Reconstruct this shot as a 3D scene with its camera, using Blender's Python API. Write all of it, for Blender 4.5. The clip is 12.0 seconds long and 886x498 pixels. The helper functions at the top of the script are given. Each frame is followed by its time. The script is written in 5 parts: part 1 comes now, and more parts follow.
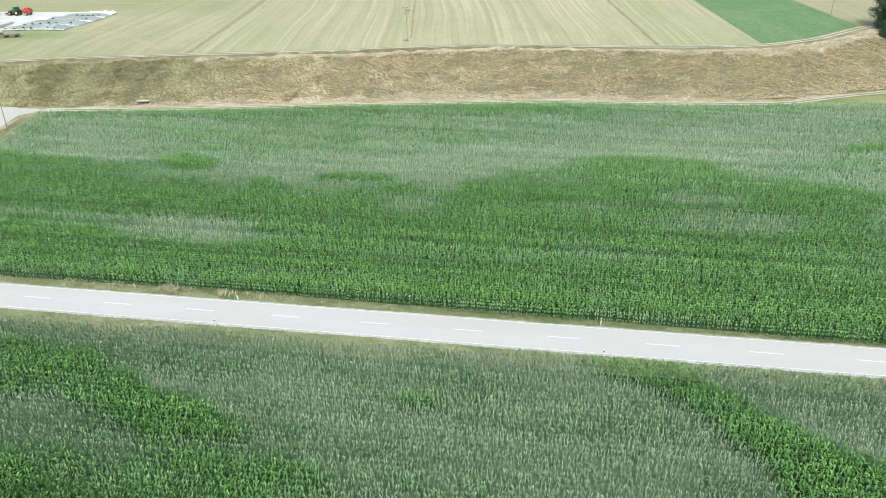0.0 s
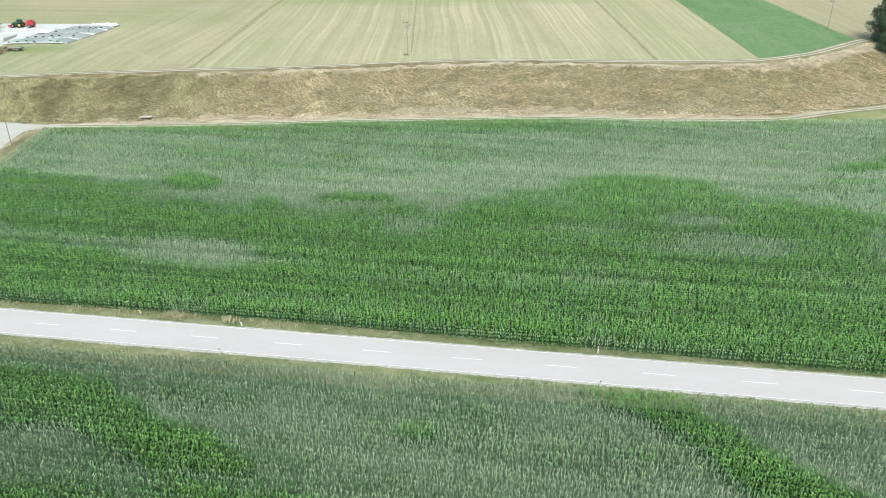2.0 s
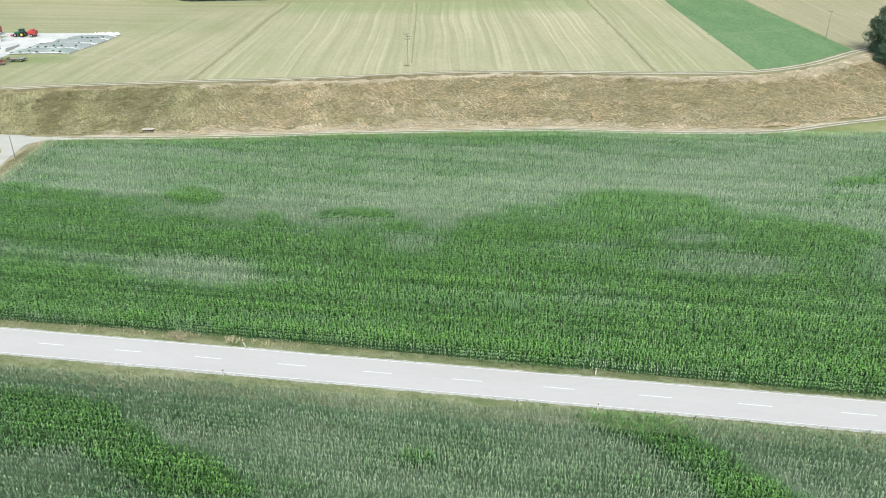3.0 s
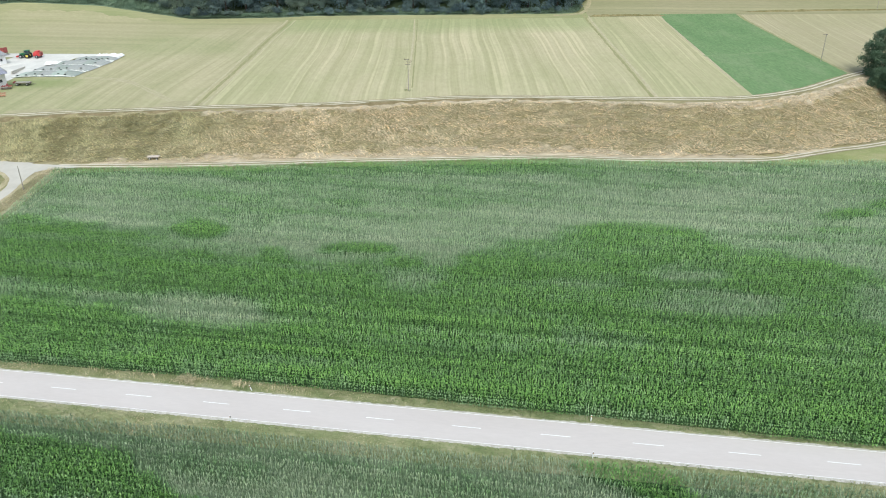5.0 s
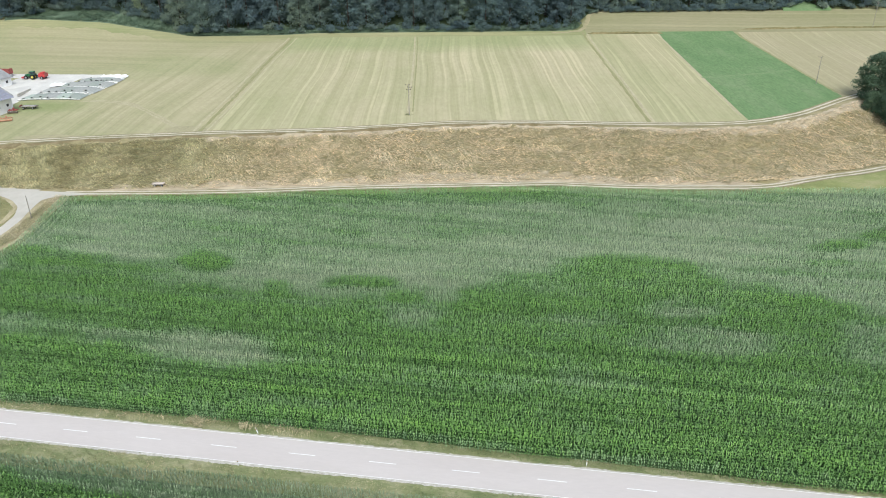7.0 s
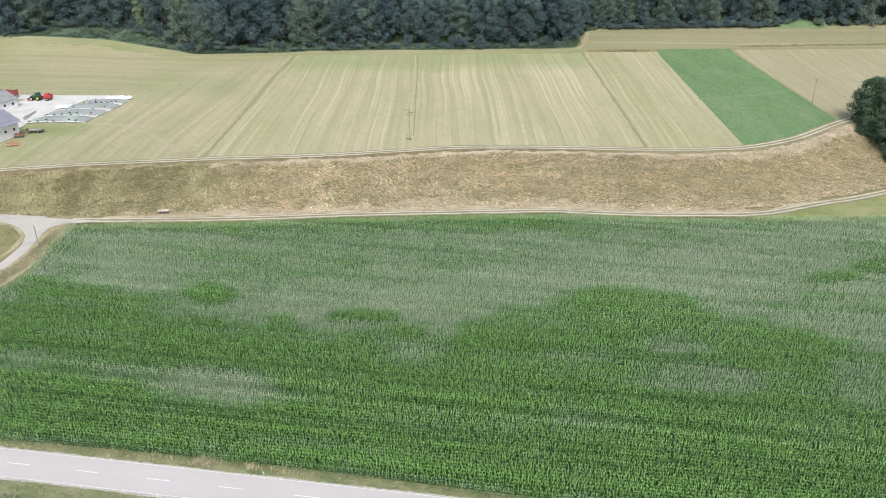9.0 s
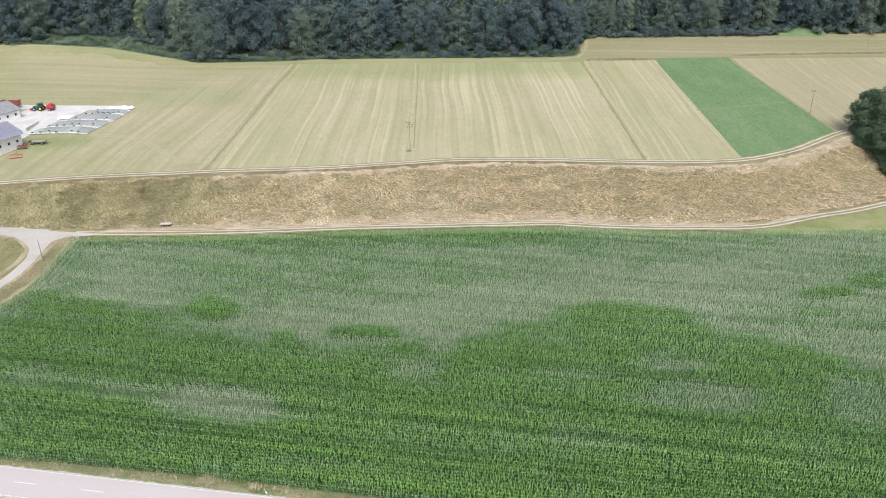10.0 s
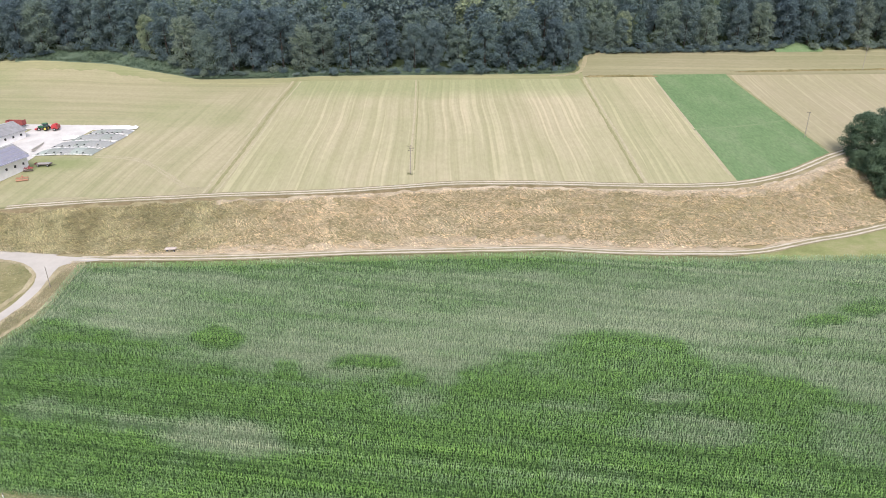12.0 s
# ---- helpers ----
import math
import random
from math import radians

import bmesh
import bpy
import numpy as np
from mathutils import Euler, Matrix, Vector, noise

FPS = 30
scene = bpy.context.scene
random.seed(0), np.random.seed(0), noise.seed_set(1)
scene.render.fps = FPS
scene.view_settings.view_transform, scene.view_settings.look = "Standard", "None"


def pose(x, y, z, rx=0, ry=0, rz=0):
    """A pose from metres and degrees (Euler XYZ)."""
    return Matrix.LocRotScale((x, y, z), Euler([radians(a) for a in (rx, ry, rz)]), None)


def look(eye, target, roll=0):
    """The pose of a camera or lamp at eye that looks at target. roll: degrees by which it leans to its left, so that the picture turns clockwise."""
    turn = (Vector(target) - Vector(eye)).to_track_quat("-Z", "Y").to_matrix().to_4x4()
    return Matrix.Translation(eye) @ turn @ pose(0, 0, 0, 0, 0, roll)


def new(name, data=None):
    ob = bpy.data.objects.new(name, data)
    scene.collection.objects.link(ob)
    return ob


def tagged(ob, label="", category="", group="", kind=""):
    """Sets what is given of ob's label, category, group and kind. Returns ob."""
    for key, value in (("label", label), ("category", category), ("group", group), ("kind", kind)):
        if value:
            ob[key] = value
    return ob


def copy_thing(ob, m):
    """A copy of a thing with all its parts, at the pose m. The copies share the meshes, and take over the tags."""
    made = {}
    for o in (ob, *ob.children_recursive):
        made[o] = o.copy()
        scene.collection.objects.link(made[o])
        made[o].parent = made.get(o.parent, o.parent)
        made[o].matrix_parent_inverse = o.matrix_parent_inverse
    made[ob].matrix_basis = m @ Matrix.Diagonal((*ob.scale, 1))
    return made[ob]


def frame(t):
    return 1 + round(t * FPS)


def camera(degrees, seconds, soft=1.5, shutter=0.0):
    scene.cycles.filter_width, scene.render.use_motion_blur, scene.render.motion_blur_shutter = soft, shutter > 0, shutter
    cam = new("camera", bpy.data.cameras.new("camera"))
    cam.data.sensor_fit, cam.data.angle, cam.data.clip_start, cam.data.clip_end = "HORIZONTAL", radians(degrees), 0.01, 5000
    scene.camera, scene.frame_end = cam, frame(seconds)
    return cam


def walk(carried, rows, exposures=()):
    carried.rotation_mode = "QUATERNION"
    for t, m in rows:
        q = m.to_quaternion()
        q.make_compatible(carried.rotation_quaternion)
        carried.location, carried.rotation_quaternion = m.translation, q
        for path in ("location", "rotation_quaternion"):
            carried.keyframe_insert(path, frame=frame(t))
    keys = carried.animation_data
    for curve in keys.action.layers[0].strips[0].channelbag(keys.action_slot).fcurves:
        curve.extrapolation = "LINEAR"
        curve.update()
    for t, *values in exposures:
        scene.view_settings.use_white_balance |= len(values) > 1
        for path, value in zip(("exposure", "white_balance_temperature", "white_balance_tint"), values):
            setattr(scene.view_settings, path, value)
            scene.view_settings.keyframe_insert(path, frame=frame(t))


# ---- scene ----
# ======== camera: a drone that climbs straight up, its gimbal held still ========
cam = camera(63.99, 12.0, soft=0.95)
CLIMB = [
    (0.0, 47.34), (0.5, 48.14), (1.0, 49.10), (1.5, 50.24), (2.0, 51.62), (2.5, 53.18), (3.0, 54.98),
    (5.0, 62.66), (5.5, 64.57), (6.0, 66.52), (6.5, 68.46), (7.0, 70.48), (9.0, 78.57), (9.5, 80.56),
    (10.0, 82.60), (10.5, 84.60), (11.0, 86.64), (11.5, 88.58), (12.0, 90.46),
]
walk(cam, [(t, pose(0, 0, h, 90 - 25.0, 0, 0) @ pose(0, 0, 0, 0, 0, -0.44)) for t, h in CLIMB],
     exposures=[(0.0, 0.0, 6000, -1), (6.0, -0.17, 6080, 3), (9.0, -0.19, 6190, 9), (12.0, -0.03, 6310, 16)])

# ======== light: bright, thinly overcast summer sky ========
world = bpy.data.worlds.new("sky")
scene.world = world
world.use_nodes = True
wn = world.node_tree
sky = wn.nodes.new("ShaderNodeTexSky")
sky.sky_type = "NISHITA"
sky.sun_disc = False
sky.sun_elevation, sky.sun_rotation = radians(52), radians(170)
sky.air_density, sky.dust_density = 1.0, 4.0
haze = wn.nodes.new("ShaderNodeMix")
haze.data_type = "RGBA"
haze.inputs[0].default_value = 0.3
haze.inputs[7].default_value = (8.6, 9.2, 10.4, 1)
wn.links.new(sky.outputs[0], haze.inputs[6])
wn.links.new(haze.outputs[2], wn.nodes["Background"].inputs[0])
wn.nodes["Background"].inputs[1].default_value = 0.15
sun = new("sun", bpy.data.lights.new("sun", "SUN"))
sun.data.energy, sun.data.angle, sun.data.color = 3.0, radians(28), (1.0, 0.96, 0.9)
sun.matrix_world = look((16, -92, 120), (0, 0, 0))

# ======== small tools ========
def vnoise(x, y, size, seed=0):
    """Smooth value noise in -1..1 with features of that size, for arrays."""
    x, y = np.asarray(x, float) / size, np.asarray(y, float) / size
    xi, yi = np.floor(x), np.floor(y)
    fx, fy = x - xi, y - yi
    fx, fy = fx * fx * (3 - 2 * fx), fy * fy * (3 - 2 * fy)

    def corner(a, b):
        s = np.sin(a * 127.1 + b * 311.7 + seed * 74.7) * 43758.5453
        return s - np.floor(s)

    top = corner(xi, yi) * (1 - fx) + corner(xi + 1, yi) * fx
    low = corner(xi, yi + 1) * (1 - fx) + corner(xi + 1, yi + 1) * fx
    return (top * (1 - fy) + low * fy) * 2 - 1


def smooth(a, b, v):
    s = np.clip((v - a) / (b - a), 0, 1)
    return s * s * (3 - 2 * s)


FOOT = [(-300, 192), (-130, 186.4), (-103, 183.3), (-62, 183.7), (-30, 185.8), (3, 187.1), (32, 187.7), (45, 186.0),
        (60, 184.5), (84, 184.1), (93, 185.5), (102, 188.8), (112, 192.7), (123, 196.2), (138, 202.5), (260, 245)]
BROW = [(-300, 192), (-132.5, 200.6), (-117, 203.2), (-101, 205.5), (-84, 207.1), (-67, 208.9), (-50, 209.7), (-33, 211.2),
        (-15, 213.7), (3, 216.5), (21, 216.6), (39, 215.7), (57, 214.2), (75, 213.3), (84, 213.6), (94, 214.6),
        (104, 217.8), (116, 223.8), (131, 234.6), (141, 241.3), (175, 262), (260, 300)]
EDGE = [(-420, 352), (-225, 362), (-206, 366), (-164, 361), (-127, 347.6), (-117, 342.5), (-76, 343.5), (-60, 346),
        (60, 346.5), (66.5, 350), (73, 367), (190, 368.4), (420, 370)]


def along(curve, x):
    """y of a curve in the plan, rounded at its corners."""
    xs, ys = zip(*curve)
    return sum(np.interp(np.asarray(x, float) + d, xs, ys) for d in (-4, -2, 0, 2, 4)) / 5


def foot(x):
    return along(FOOT, x)


def brow(x):
    return along(BROW, x)


def road_y(x):
    return 77.46 - 0.1604 * np.asarray(x, float)


def terrain(x, y):
    x, y = np.asarray(x, float), np.asarray(y, float)
    low = 2.7 * smooth(146, 188, y)
    rise = np.where(y < 330, 0, np.where(y < 362, (y - 330) ** 2 / 64, np.clip(y, 0, 410) - 346)) * 0.24
    high = 13.1 + 0.061 * (np.minimum(y, 700) - 222) + rise + 0.10 * np.clip(y - 410, 0, 300)
    f, b = foot(x), brow(x)
    s = np.clip((y - f - 1.6) / np.maximum(b - 3.2 - f, 5), 0, 1)
    s = 0.35 * s + 0.65 * s * s * (3 - 2 * s)
    return low * (1 - s) + high * s


def ground_z(x, y):
    return float(terrain(x, y))


def mesh_of(name, co, faces, mats, smooth_faces=True):
    """A mesh from arrays of places and of equal-sided faces."""
    co, faces = np.asarray(co, np.float32), np.asarray(faces, np.int32)
    me = bpy.data.meshes.new(name)
    n, k = faces.shape
    me.vertices.add(len(co))
    me.vertices.foreach_set("co", co.ravel())
    me.loops.add(n * k)
    me.loops.foreach_set("vertex_index", faces.ravel())
    me.polygons.add(n)
    me.polygons.foreach_set("loop_start", np.arange(0, n * k, k, dtype=np.int32))
    me.polygons.foreach_set("use_smooth", np.full(n, smooth_faces))
    me.update(calc_edges=True)
    for m in mats:
        me.materials.append(m)
    return me


def sheet(name, us, vs, place, mat, label, category="ground", kind="structure", bottom=0.0):
    """A draped sheet: place(u, v) gives arrays x, y, z."""
    u, v = np.meshgrid(us, vs)
    x, y, z = place(u, v)
    nx, ny = len(us), len(vs)
    i = np.arange(nx * ny).reshape(ny, nx)
    faces = np.stack([i[:-1, :-1], i[:-1, 1:], i[1:, 1:], i[1:, :-1]], -1).reshape(-1, 4)
    ob = new(name, mesh_of(name, np.stack([x, y, z], -1).reshape(-1, 3), faces, [mat]))
    return tagged(ob, label, category, kind=kind)


def ribbon(name, line, half, dz, mat, label, category="road", step=2.0, ragged=0.0, seed=0, across=3, rag=1.3):
    """A band that follows a line of points in the plan and lies dz above the ground."""
    pts = [Vector((a, b, 0)) for a, b in line]
    fine = []
    for k in range(len(pts) - 1):
        p0, p1, p2, p3 = pts[max(k - 1, 0)], pts[k], pts[k + 1], pts[min(k + 2, len(pts) - 1)]
        n = max(1, int((p2 - p1).length / step))
        for j in range(n):
            t = j / n
            fine.append(0.5 * (2 * p1 + (p2 - p0) * t + (2 * p0 - 5 * p1 + 4 * p2 - p3) * t * t + (3 * p1 - p0 - 3 * p2 + p3) * t ** 3))
    fine.append(pts[-1])
    c = np.array([p[:2] for p in fine])
    d = np.gradient(c, axis=0)
    d /= np.linalg.norm(d, axis=1)[:, None]
    n = np.stack([-d[:, 1], d[:, 0]], 1)
    s = np.concatenate([[0], np.cumsum(np.linalg.norm(np.diff(c, axis=0), axis=1))])
    w1 = half * (1 + ragged * vnoise(s, s * 0 + 3, rag, seed) + ragged * 0.7 * vnoise(s, s * 0 + 9, 5.0, seed + 1))
    w2 = half * (1 + ragged * vnoise(s, s * 0 + 5, rag, seed + 2) + ragged * 0.7 * vnoise(s, s * 0 + 2, 5.0, seed + 3))
    rows = []
    for k in range(across):
        f = k / (across - 1) * 2 - 1
        q = c + n * (f * np.where(f < 0, w1, w2))[:, None]
        rows.append(np.stack([q[:, 0], q[:, 1], terrain(q[:, 0], q[:, 1]) + dz - 0.03 * abs(f)], 1))
    co = np.concatenate(rows)
    m = len(c)
    i = np.arange(m * across).reshape(across, m)
    faces = np.stack([i[:-1, :-1], i[:-1, 1:], i[1:, 1:], i[1:, :-1]], -1).reshape(-1, 4)
    ob = new(name, mesh_of(name, co, faces, [mat]))
    return tagged(ob, label, category, kind="structure")


def spread(name, cx, cy, rx, ry, dz, mat, label, category, seed=0):
    """A patch of ground with an uneven rim."""
    a = np.linspace(0, 2 * np.pi, 72, endpoint=False)
    rim = 1 + 0.16 * vnoise(np.cos(a) * 9, np.sin(a) * 9, 4.0, seed) + 0.10 * vnoise(np.cos(a) * 9, np.sin(a) * 9, 1.2, seed + 1)
    rows = [np.stack([cx + rx * f * rim * np.cos(a), cy + ry * f * rim * np.sin(a)], 1) for f in np.linspace(0.05, 1, 10)]
    p = np.concatenate(rows)
    i = np.arange(720).reshape(10, 72)
    j = np.roll(i, -1, axis=1)
    faces = np.stack([i[:-1], j[:-1], j[1:], i[1:]], -1).reshape(-1, 4)
    co = np.stack([p[:, 0], p[:, 1], terrain(p[:, 0], p[:, 1]) + dz], 1)
    return tagged(new(name, mesh_of(name, co, faces[:, ::-1], [mat])), label, category, kind="structure")


def part(name, bm, mat, parent=None, label="", smooth_faces=False):
    """A bmesh as one mesh object, under a thing or a part if one is given."""
    me = bpy.data.meshes.new(name)
    bm.to_mesh(me)
    bm.free()
    me.materials.append(mat)
    if smooth_faces:
        me.polygons.foreach_set("use_smooth", [True] * len(me.polygons))
    ob = new(name, me)
    if parent is not None:
        ob.parent = parent
    return tagged(ob, label)


def box(w, d, h, at=(0, 0, 0), turn=(0, 0, 0), bevel=0.0, bm=None):
    """A box that stands on the place at."""
    bm = bm or bmesh.new()
    made = bmesh.ops.create_cube(bm, size=1, matrix=pose(*at, *turn) @ Matrix.Translation((0, 0, h / 2)) @ Matrix.Diagonal((w, d, h, 1)))
    if bevel:
        edges = list({e for v in made["verts"] for e in v.link_edges})
        bmesh.ops.bevel(bm, geom=edges, offset=bevel, segments=1, affect="EDGES")
    return bm


def rod(r1, r2, a, b, n=8, bm=None):
    """A tapered round rod from a to b."""
    bm = bm or bmesh.new()
    a, b = Vector(a), Vector(b)
    m = Matrix.Translation((a + b) / 2) @ (b - a).to_track_quat("Z", "Y").to_matrix().to_4x4()
    bmesh.ops.create_cone(bm, cap_ends=True, segments=n, radius1=r1, radius2=r2, depth=(b - a).length, matrix=m)
    return bm


def empty(name, at, turn=0, label="", category="", group="", kind=""):
    ob = new(name)
    ob.empty_display_size = 0.3
    ob.matrix_world = pose(*at, 0, 0, turn)
    return tagged(ob, label, category, group, kind)


# ======== materials ========
def material(name, rough=0.9, spec=0.3, metal=0.0):
    m = bpy.data.materials.new(name)
    m.use_nodes = True
    b = m.node_tree.nodes["Principled BSDF"]
    b.inputs["Roughness"].default_value = rough
    b.inputs["Specular IOR Level"].default_value = spec
    b.inputs["Metallic"].default_value = metal
    return m, m.node_tree, b


def node(nt, kind, **inputs):
    n = nt.nodes.new(kind)
    for k, v in inputs.items():
        n.inputs[k].default_value = v
    return n


def ramp(nt, source, stops):
    r = nt.nodes.new("ShaderNodeValToRGB")
    e = r.color_ramp.elements
    while len(e) < len(stops):
        e.new(0.5)
    for k, (p, c) in enumerate(stops):
        e[k].position, e[k].color = p, (*c, 1)
    nt.links.new(source, r.inputs[0])
    return r.outputs[0]


def mix(nt, fac, a, b, how="MIX"):
    n = nt.nodes.new("ShaderNodeMix")
    n.data_type, n.blend_type = "RGBA", how
    for s, v in ((0, fac), (6, a), (7, b)):
        if isinstance(v, (int, float)):
            n.inputs[s].default_value = v
        elif isinstance(v, tuple):
            n.inputs[s].default_value = (*v, 1)
        else:
            nt.links.new(v, n.inputs[s])
    return n.outputs[2]


def spot_noise(nt, scale, detail=4, rough=0.6, stretch=(1, 1, 1), turn=0.0, seed=0.0, wander=0.0):
    """Noise at world size; stretch squeezes it along x, y, z after a turn in the plan; wander bends it by that many metres."""
    g = nt.nodes.new("ShaderNodeNewGeometry")
    m = nt.nodes.new("ShaderNodeMapping")
    m.vector_type = "TEXTURE"
    m.inputs["Rotation"].default_value = (0, 0, radians(turn))
    m.inputs["Scale"].default_value = stretch
    m.inputs["Location"].default_value = (seed * 13.7, seed * 7.3, 0)
    where = g.outputs["Position"]
    if wander:
        w = node(nt, "ShaderNodeTexNoise", Scale=0.016, Detail=1.0, Roughness=0.4)
        nt.links.new(where, w.inputs["Vector"])
        bend = nt.nodes.new("ShaderNodeVectorMath")
        bend.operation = "MULTIPLY_ADD"
        bend.inputs[1].default_value = (wander, wander, 0)
        nt.links.new(w.outputs["Color"], bend.inputs[0])
        nt.links.new(where, bend.inputs[2])
        where = bend.outputs[0]
    nt.links.new(where, m.inputs[0])
    n = node(nt, "ShaderNodeTexNoise", Scale=scale, Detail=detail, Roughness=rough)
    nt.links.new(m.outputs[0], n.inputs["Vector"])
    return n.outputs[0]


def bump(nt, b, source, strength, dist):
    n = node(nt, "ShaderNodeBump", Strength=strength, Distance=dist)
    nt.links.new(source, n.inputs["Height"])
    nt.links.new(n.outputs[0], b.inputs["Normal"])


def plain(name, colour, rough=0.6, spec=0.4, metal=0.0, vary=0.25, scale=1.5):
    """Paint, plastic or metal with faint dirt."""
    m, nt, b = material(name, rough, spec, metal)
    dark = tuple(c * (1 - vary) for c in colour)
    light = tuple(min(1, c * (1 + vary * 0.4)) for c in colour)
    c = ramp(nt, spot_noise(nt, scale, 5, 0.65), [(0.3, dark), (0.65, light)])
    nt.links.new(c, b.inputs["Base Color"])
    return m


def hay(name, pale, mid, green, width, turn, seed, patch=0.5, greener=None):
    """Mown grassland: swaths along one direction, stubble grain and greener patches; greener names the y from which it stays unmown and green."""
    m, nt, b = material(name, 0.95, 0.1)
    broad = spot_noise(nt, 1.0 / width, 2, 0.5, (1, 90, 40), turn, seed, 4)
    fine = spot_noise(nt, 3.6 / width, 3, 0.65, (1, 110, 40), turn, seed + 3, 4)
    spots = spot_noise(nt, 0.03, 4, 0.6, (1, 1.6, 1), turn, seed + 5)
    grain = spot_noise(nt, 0.9, 4, 0.7, (1, 2.8, 1), turn, seed + 8)
    c = ramp(nt, broad, [(0.38, mid), (0.56, pale)])
    c = mix(nt, 0.55, c, ramp(nt, fine, [(0.3, mid), (0.5, pale), (0.72, tuple(min(1, v * 1.12) for v in pale))]))
    streak = spot_noise(nt, 1.9 / width, 1, 0.4, (1, 120, 40), turn, seed + 11, 4)
    c = mix(nt, ramp(nt, streak, [(0.57, (0, 0, 0)), (0.64, (0.75, 0.75, 0.75))]), c, tuple(v * 1.2 for v in pale))
    c = mix(nt, ramp(nt, spots, [(0.5 - 0.12, (0, 0, 0)), (0.75, (patch, patch, patch))]), c, green)
    if greener:
        g = nt.nodes.new("ShaderNodeNewGeometry")
        sep = nt.nodes.new("ShaderNodeSeparateXYZ")
        nt.links.new(g.outputs["Position"], sep.inputs[0])
        sway = node(nt, "ShaderNodeMath")
        sway.operation = "MULTIPLY_ADD"
        sway.inputs[1].default_value = 26
        nt.links.new(spot_noise(nt, 0.05, 4, 0.65, (2, 1, 1), 0, seed + 14), sway.inputs[0])
        nt.links.new(sep.outputs["Y"], sway.inputs[2])
        where = node(nt, "ShaderNodeMapRange")
        where.inputs["From Min"].default_value, where.inputs["From Max"].default_value = greener + 6, greener + 22
        where.inputs["To Max"].default_value = 0.55
        nt.links.new(sway.outputs[0], where.inputs["Value"])
        c = mix(nt, where.outputs[0], c, tuple(v * k for v, k in zip(green, (0.92, 1.0, 0.95))))
    c = mix(nt, 0.3, c, ramp(nt, grain, [(0.25, (0.5, 0.5, 0.5)), (0.7, (1.05, 1.05, 1.05))]), "MULTIPLY")
    nt.links.new(c, b.inputs["Base Color"])
    bump(nt, b, grain, 0.35, 0.10)
    return m


def hay_turned(name, pale, mid, green, seed, lawn):
    """A meadow whose swaths run away from the lane in front and across the slope behind, greener round the farm's lawn."""
    m, nt, b = material(name, 0.95, 0.1)

    def swaths(width, turn, sd):
        broad = spot_noise(nt, 1.0 / width, 2, 0.5, (1, 70, 40), turn, sd, 9)
        fine = spot_noise(nt, 3.2 / width, 3, 0.6, (1, 80, 40), turn, sd + 3, 9)
        c = ramp(nt, broad, [(0.36, mid), (0.58, pale)])
        return mix(nt, 0.45, c, ramp(nt, fine, [(0.3, mid), (0.5, pale), (0.72, tuple(v * 1.14 for v in pale))]))

    g = nt.nodes.new("ShaderNodeNewGeometry")
    sep = nt.nodes.new("ShaderNodeSeparateXYZ")
    nt.links.new(g.outputs["Position"], sep.inputs[0])
    lean = node(nt, "ShaderNodeMath")
    lean.operation = "MULTIPLY_ADD"
    lean.inputs[1].default_value = -1.0
    nt.links.new(sep.outputs["X"], lean.inputs[0])
    nt.links.new(sep.outputs["Y"], lean.inputs[2])
    where = node(nt, "ShaderNodeMapRange")
    where.inputs["From Min"].default_value, where.inputs["From Max"].default_value = 398, 426
    nt.links.new(lean.outputs[0], where.inputs["Value"])
    c = mix(nt, where.outputs[0], swaths(3.2, -3, seed), mix(nt, 0.25, swaths(5.5, 86, seed + 20), (0.30, 0.285, 0.15)))
    spots = spot_noise(nt, 0.03, 4, 0.6, (1, 1.6, 1), 80, seed + 5)
    grain = spot_noise(nt, 0.9, 4, 0.7, (1, 2.2, 1), 40, seed + 8)
    c = mix(nt, ramp(nt, spots, [(0.4, (0, 0, 0)), (0.72, (0.75, 0.75, 0.75))]), c, green)
    near = nt.nodes.new("ShaderNodeMapping")
    near.vector_type = "TEXTURE"
    near.inputs["Location"].default_value = (lawn[0], lawn[1], 0)
    near.inputs["Scale"].default_value = (lawn[2], lawn[3], 1e6)
    nt.links.new(g.outputs["Position"], near.inputs[0])
    far = nt.nodes.new("ShaderNodeVectorMath")
    far.operation = "LENGTH"
    nt.links.new(near.outputs[0], far.inputs[0])
    ragged = node(nt, "ShaderNodeMath")
    ragged.operation = "MULTIPLY_ADD"
    ragged.inputs[1].default_value = 0.5
    nt.links.new(spot_noise(nt, 0.16, 4, 0.65, (1.6, 1, 1), 0, seed + 31), ragged.inputs[0])
    nt.links.new(far.outputs["Value"], ragged.inputs[2])
    c = mix(nt, ramp(nt, ragged.outputs[0], [(0.45, (0.85, 0.85, 0.85)), (1.0, (0.0, 0.0, 0.0))]), c, (0.25, 0.285, 0.125))
    c = mix(nt, 0.3, c, ramp(nt, grain, [(0.25, (0.5, 0.5, 0.5)), (0.7, (1.05, 1.05, 1.05))]), "MULTIPLY")
    nt.links.new(c, b.inputs["Base Color"])
    bump(nt, b, grain, 0.35, 0.10)
    return m


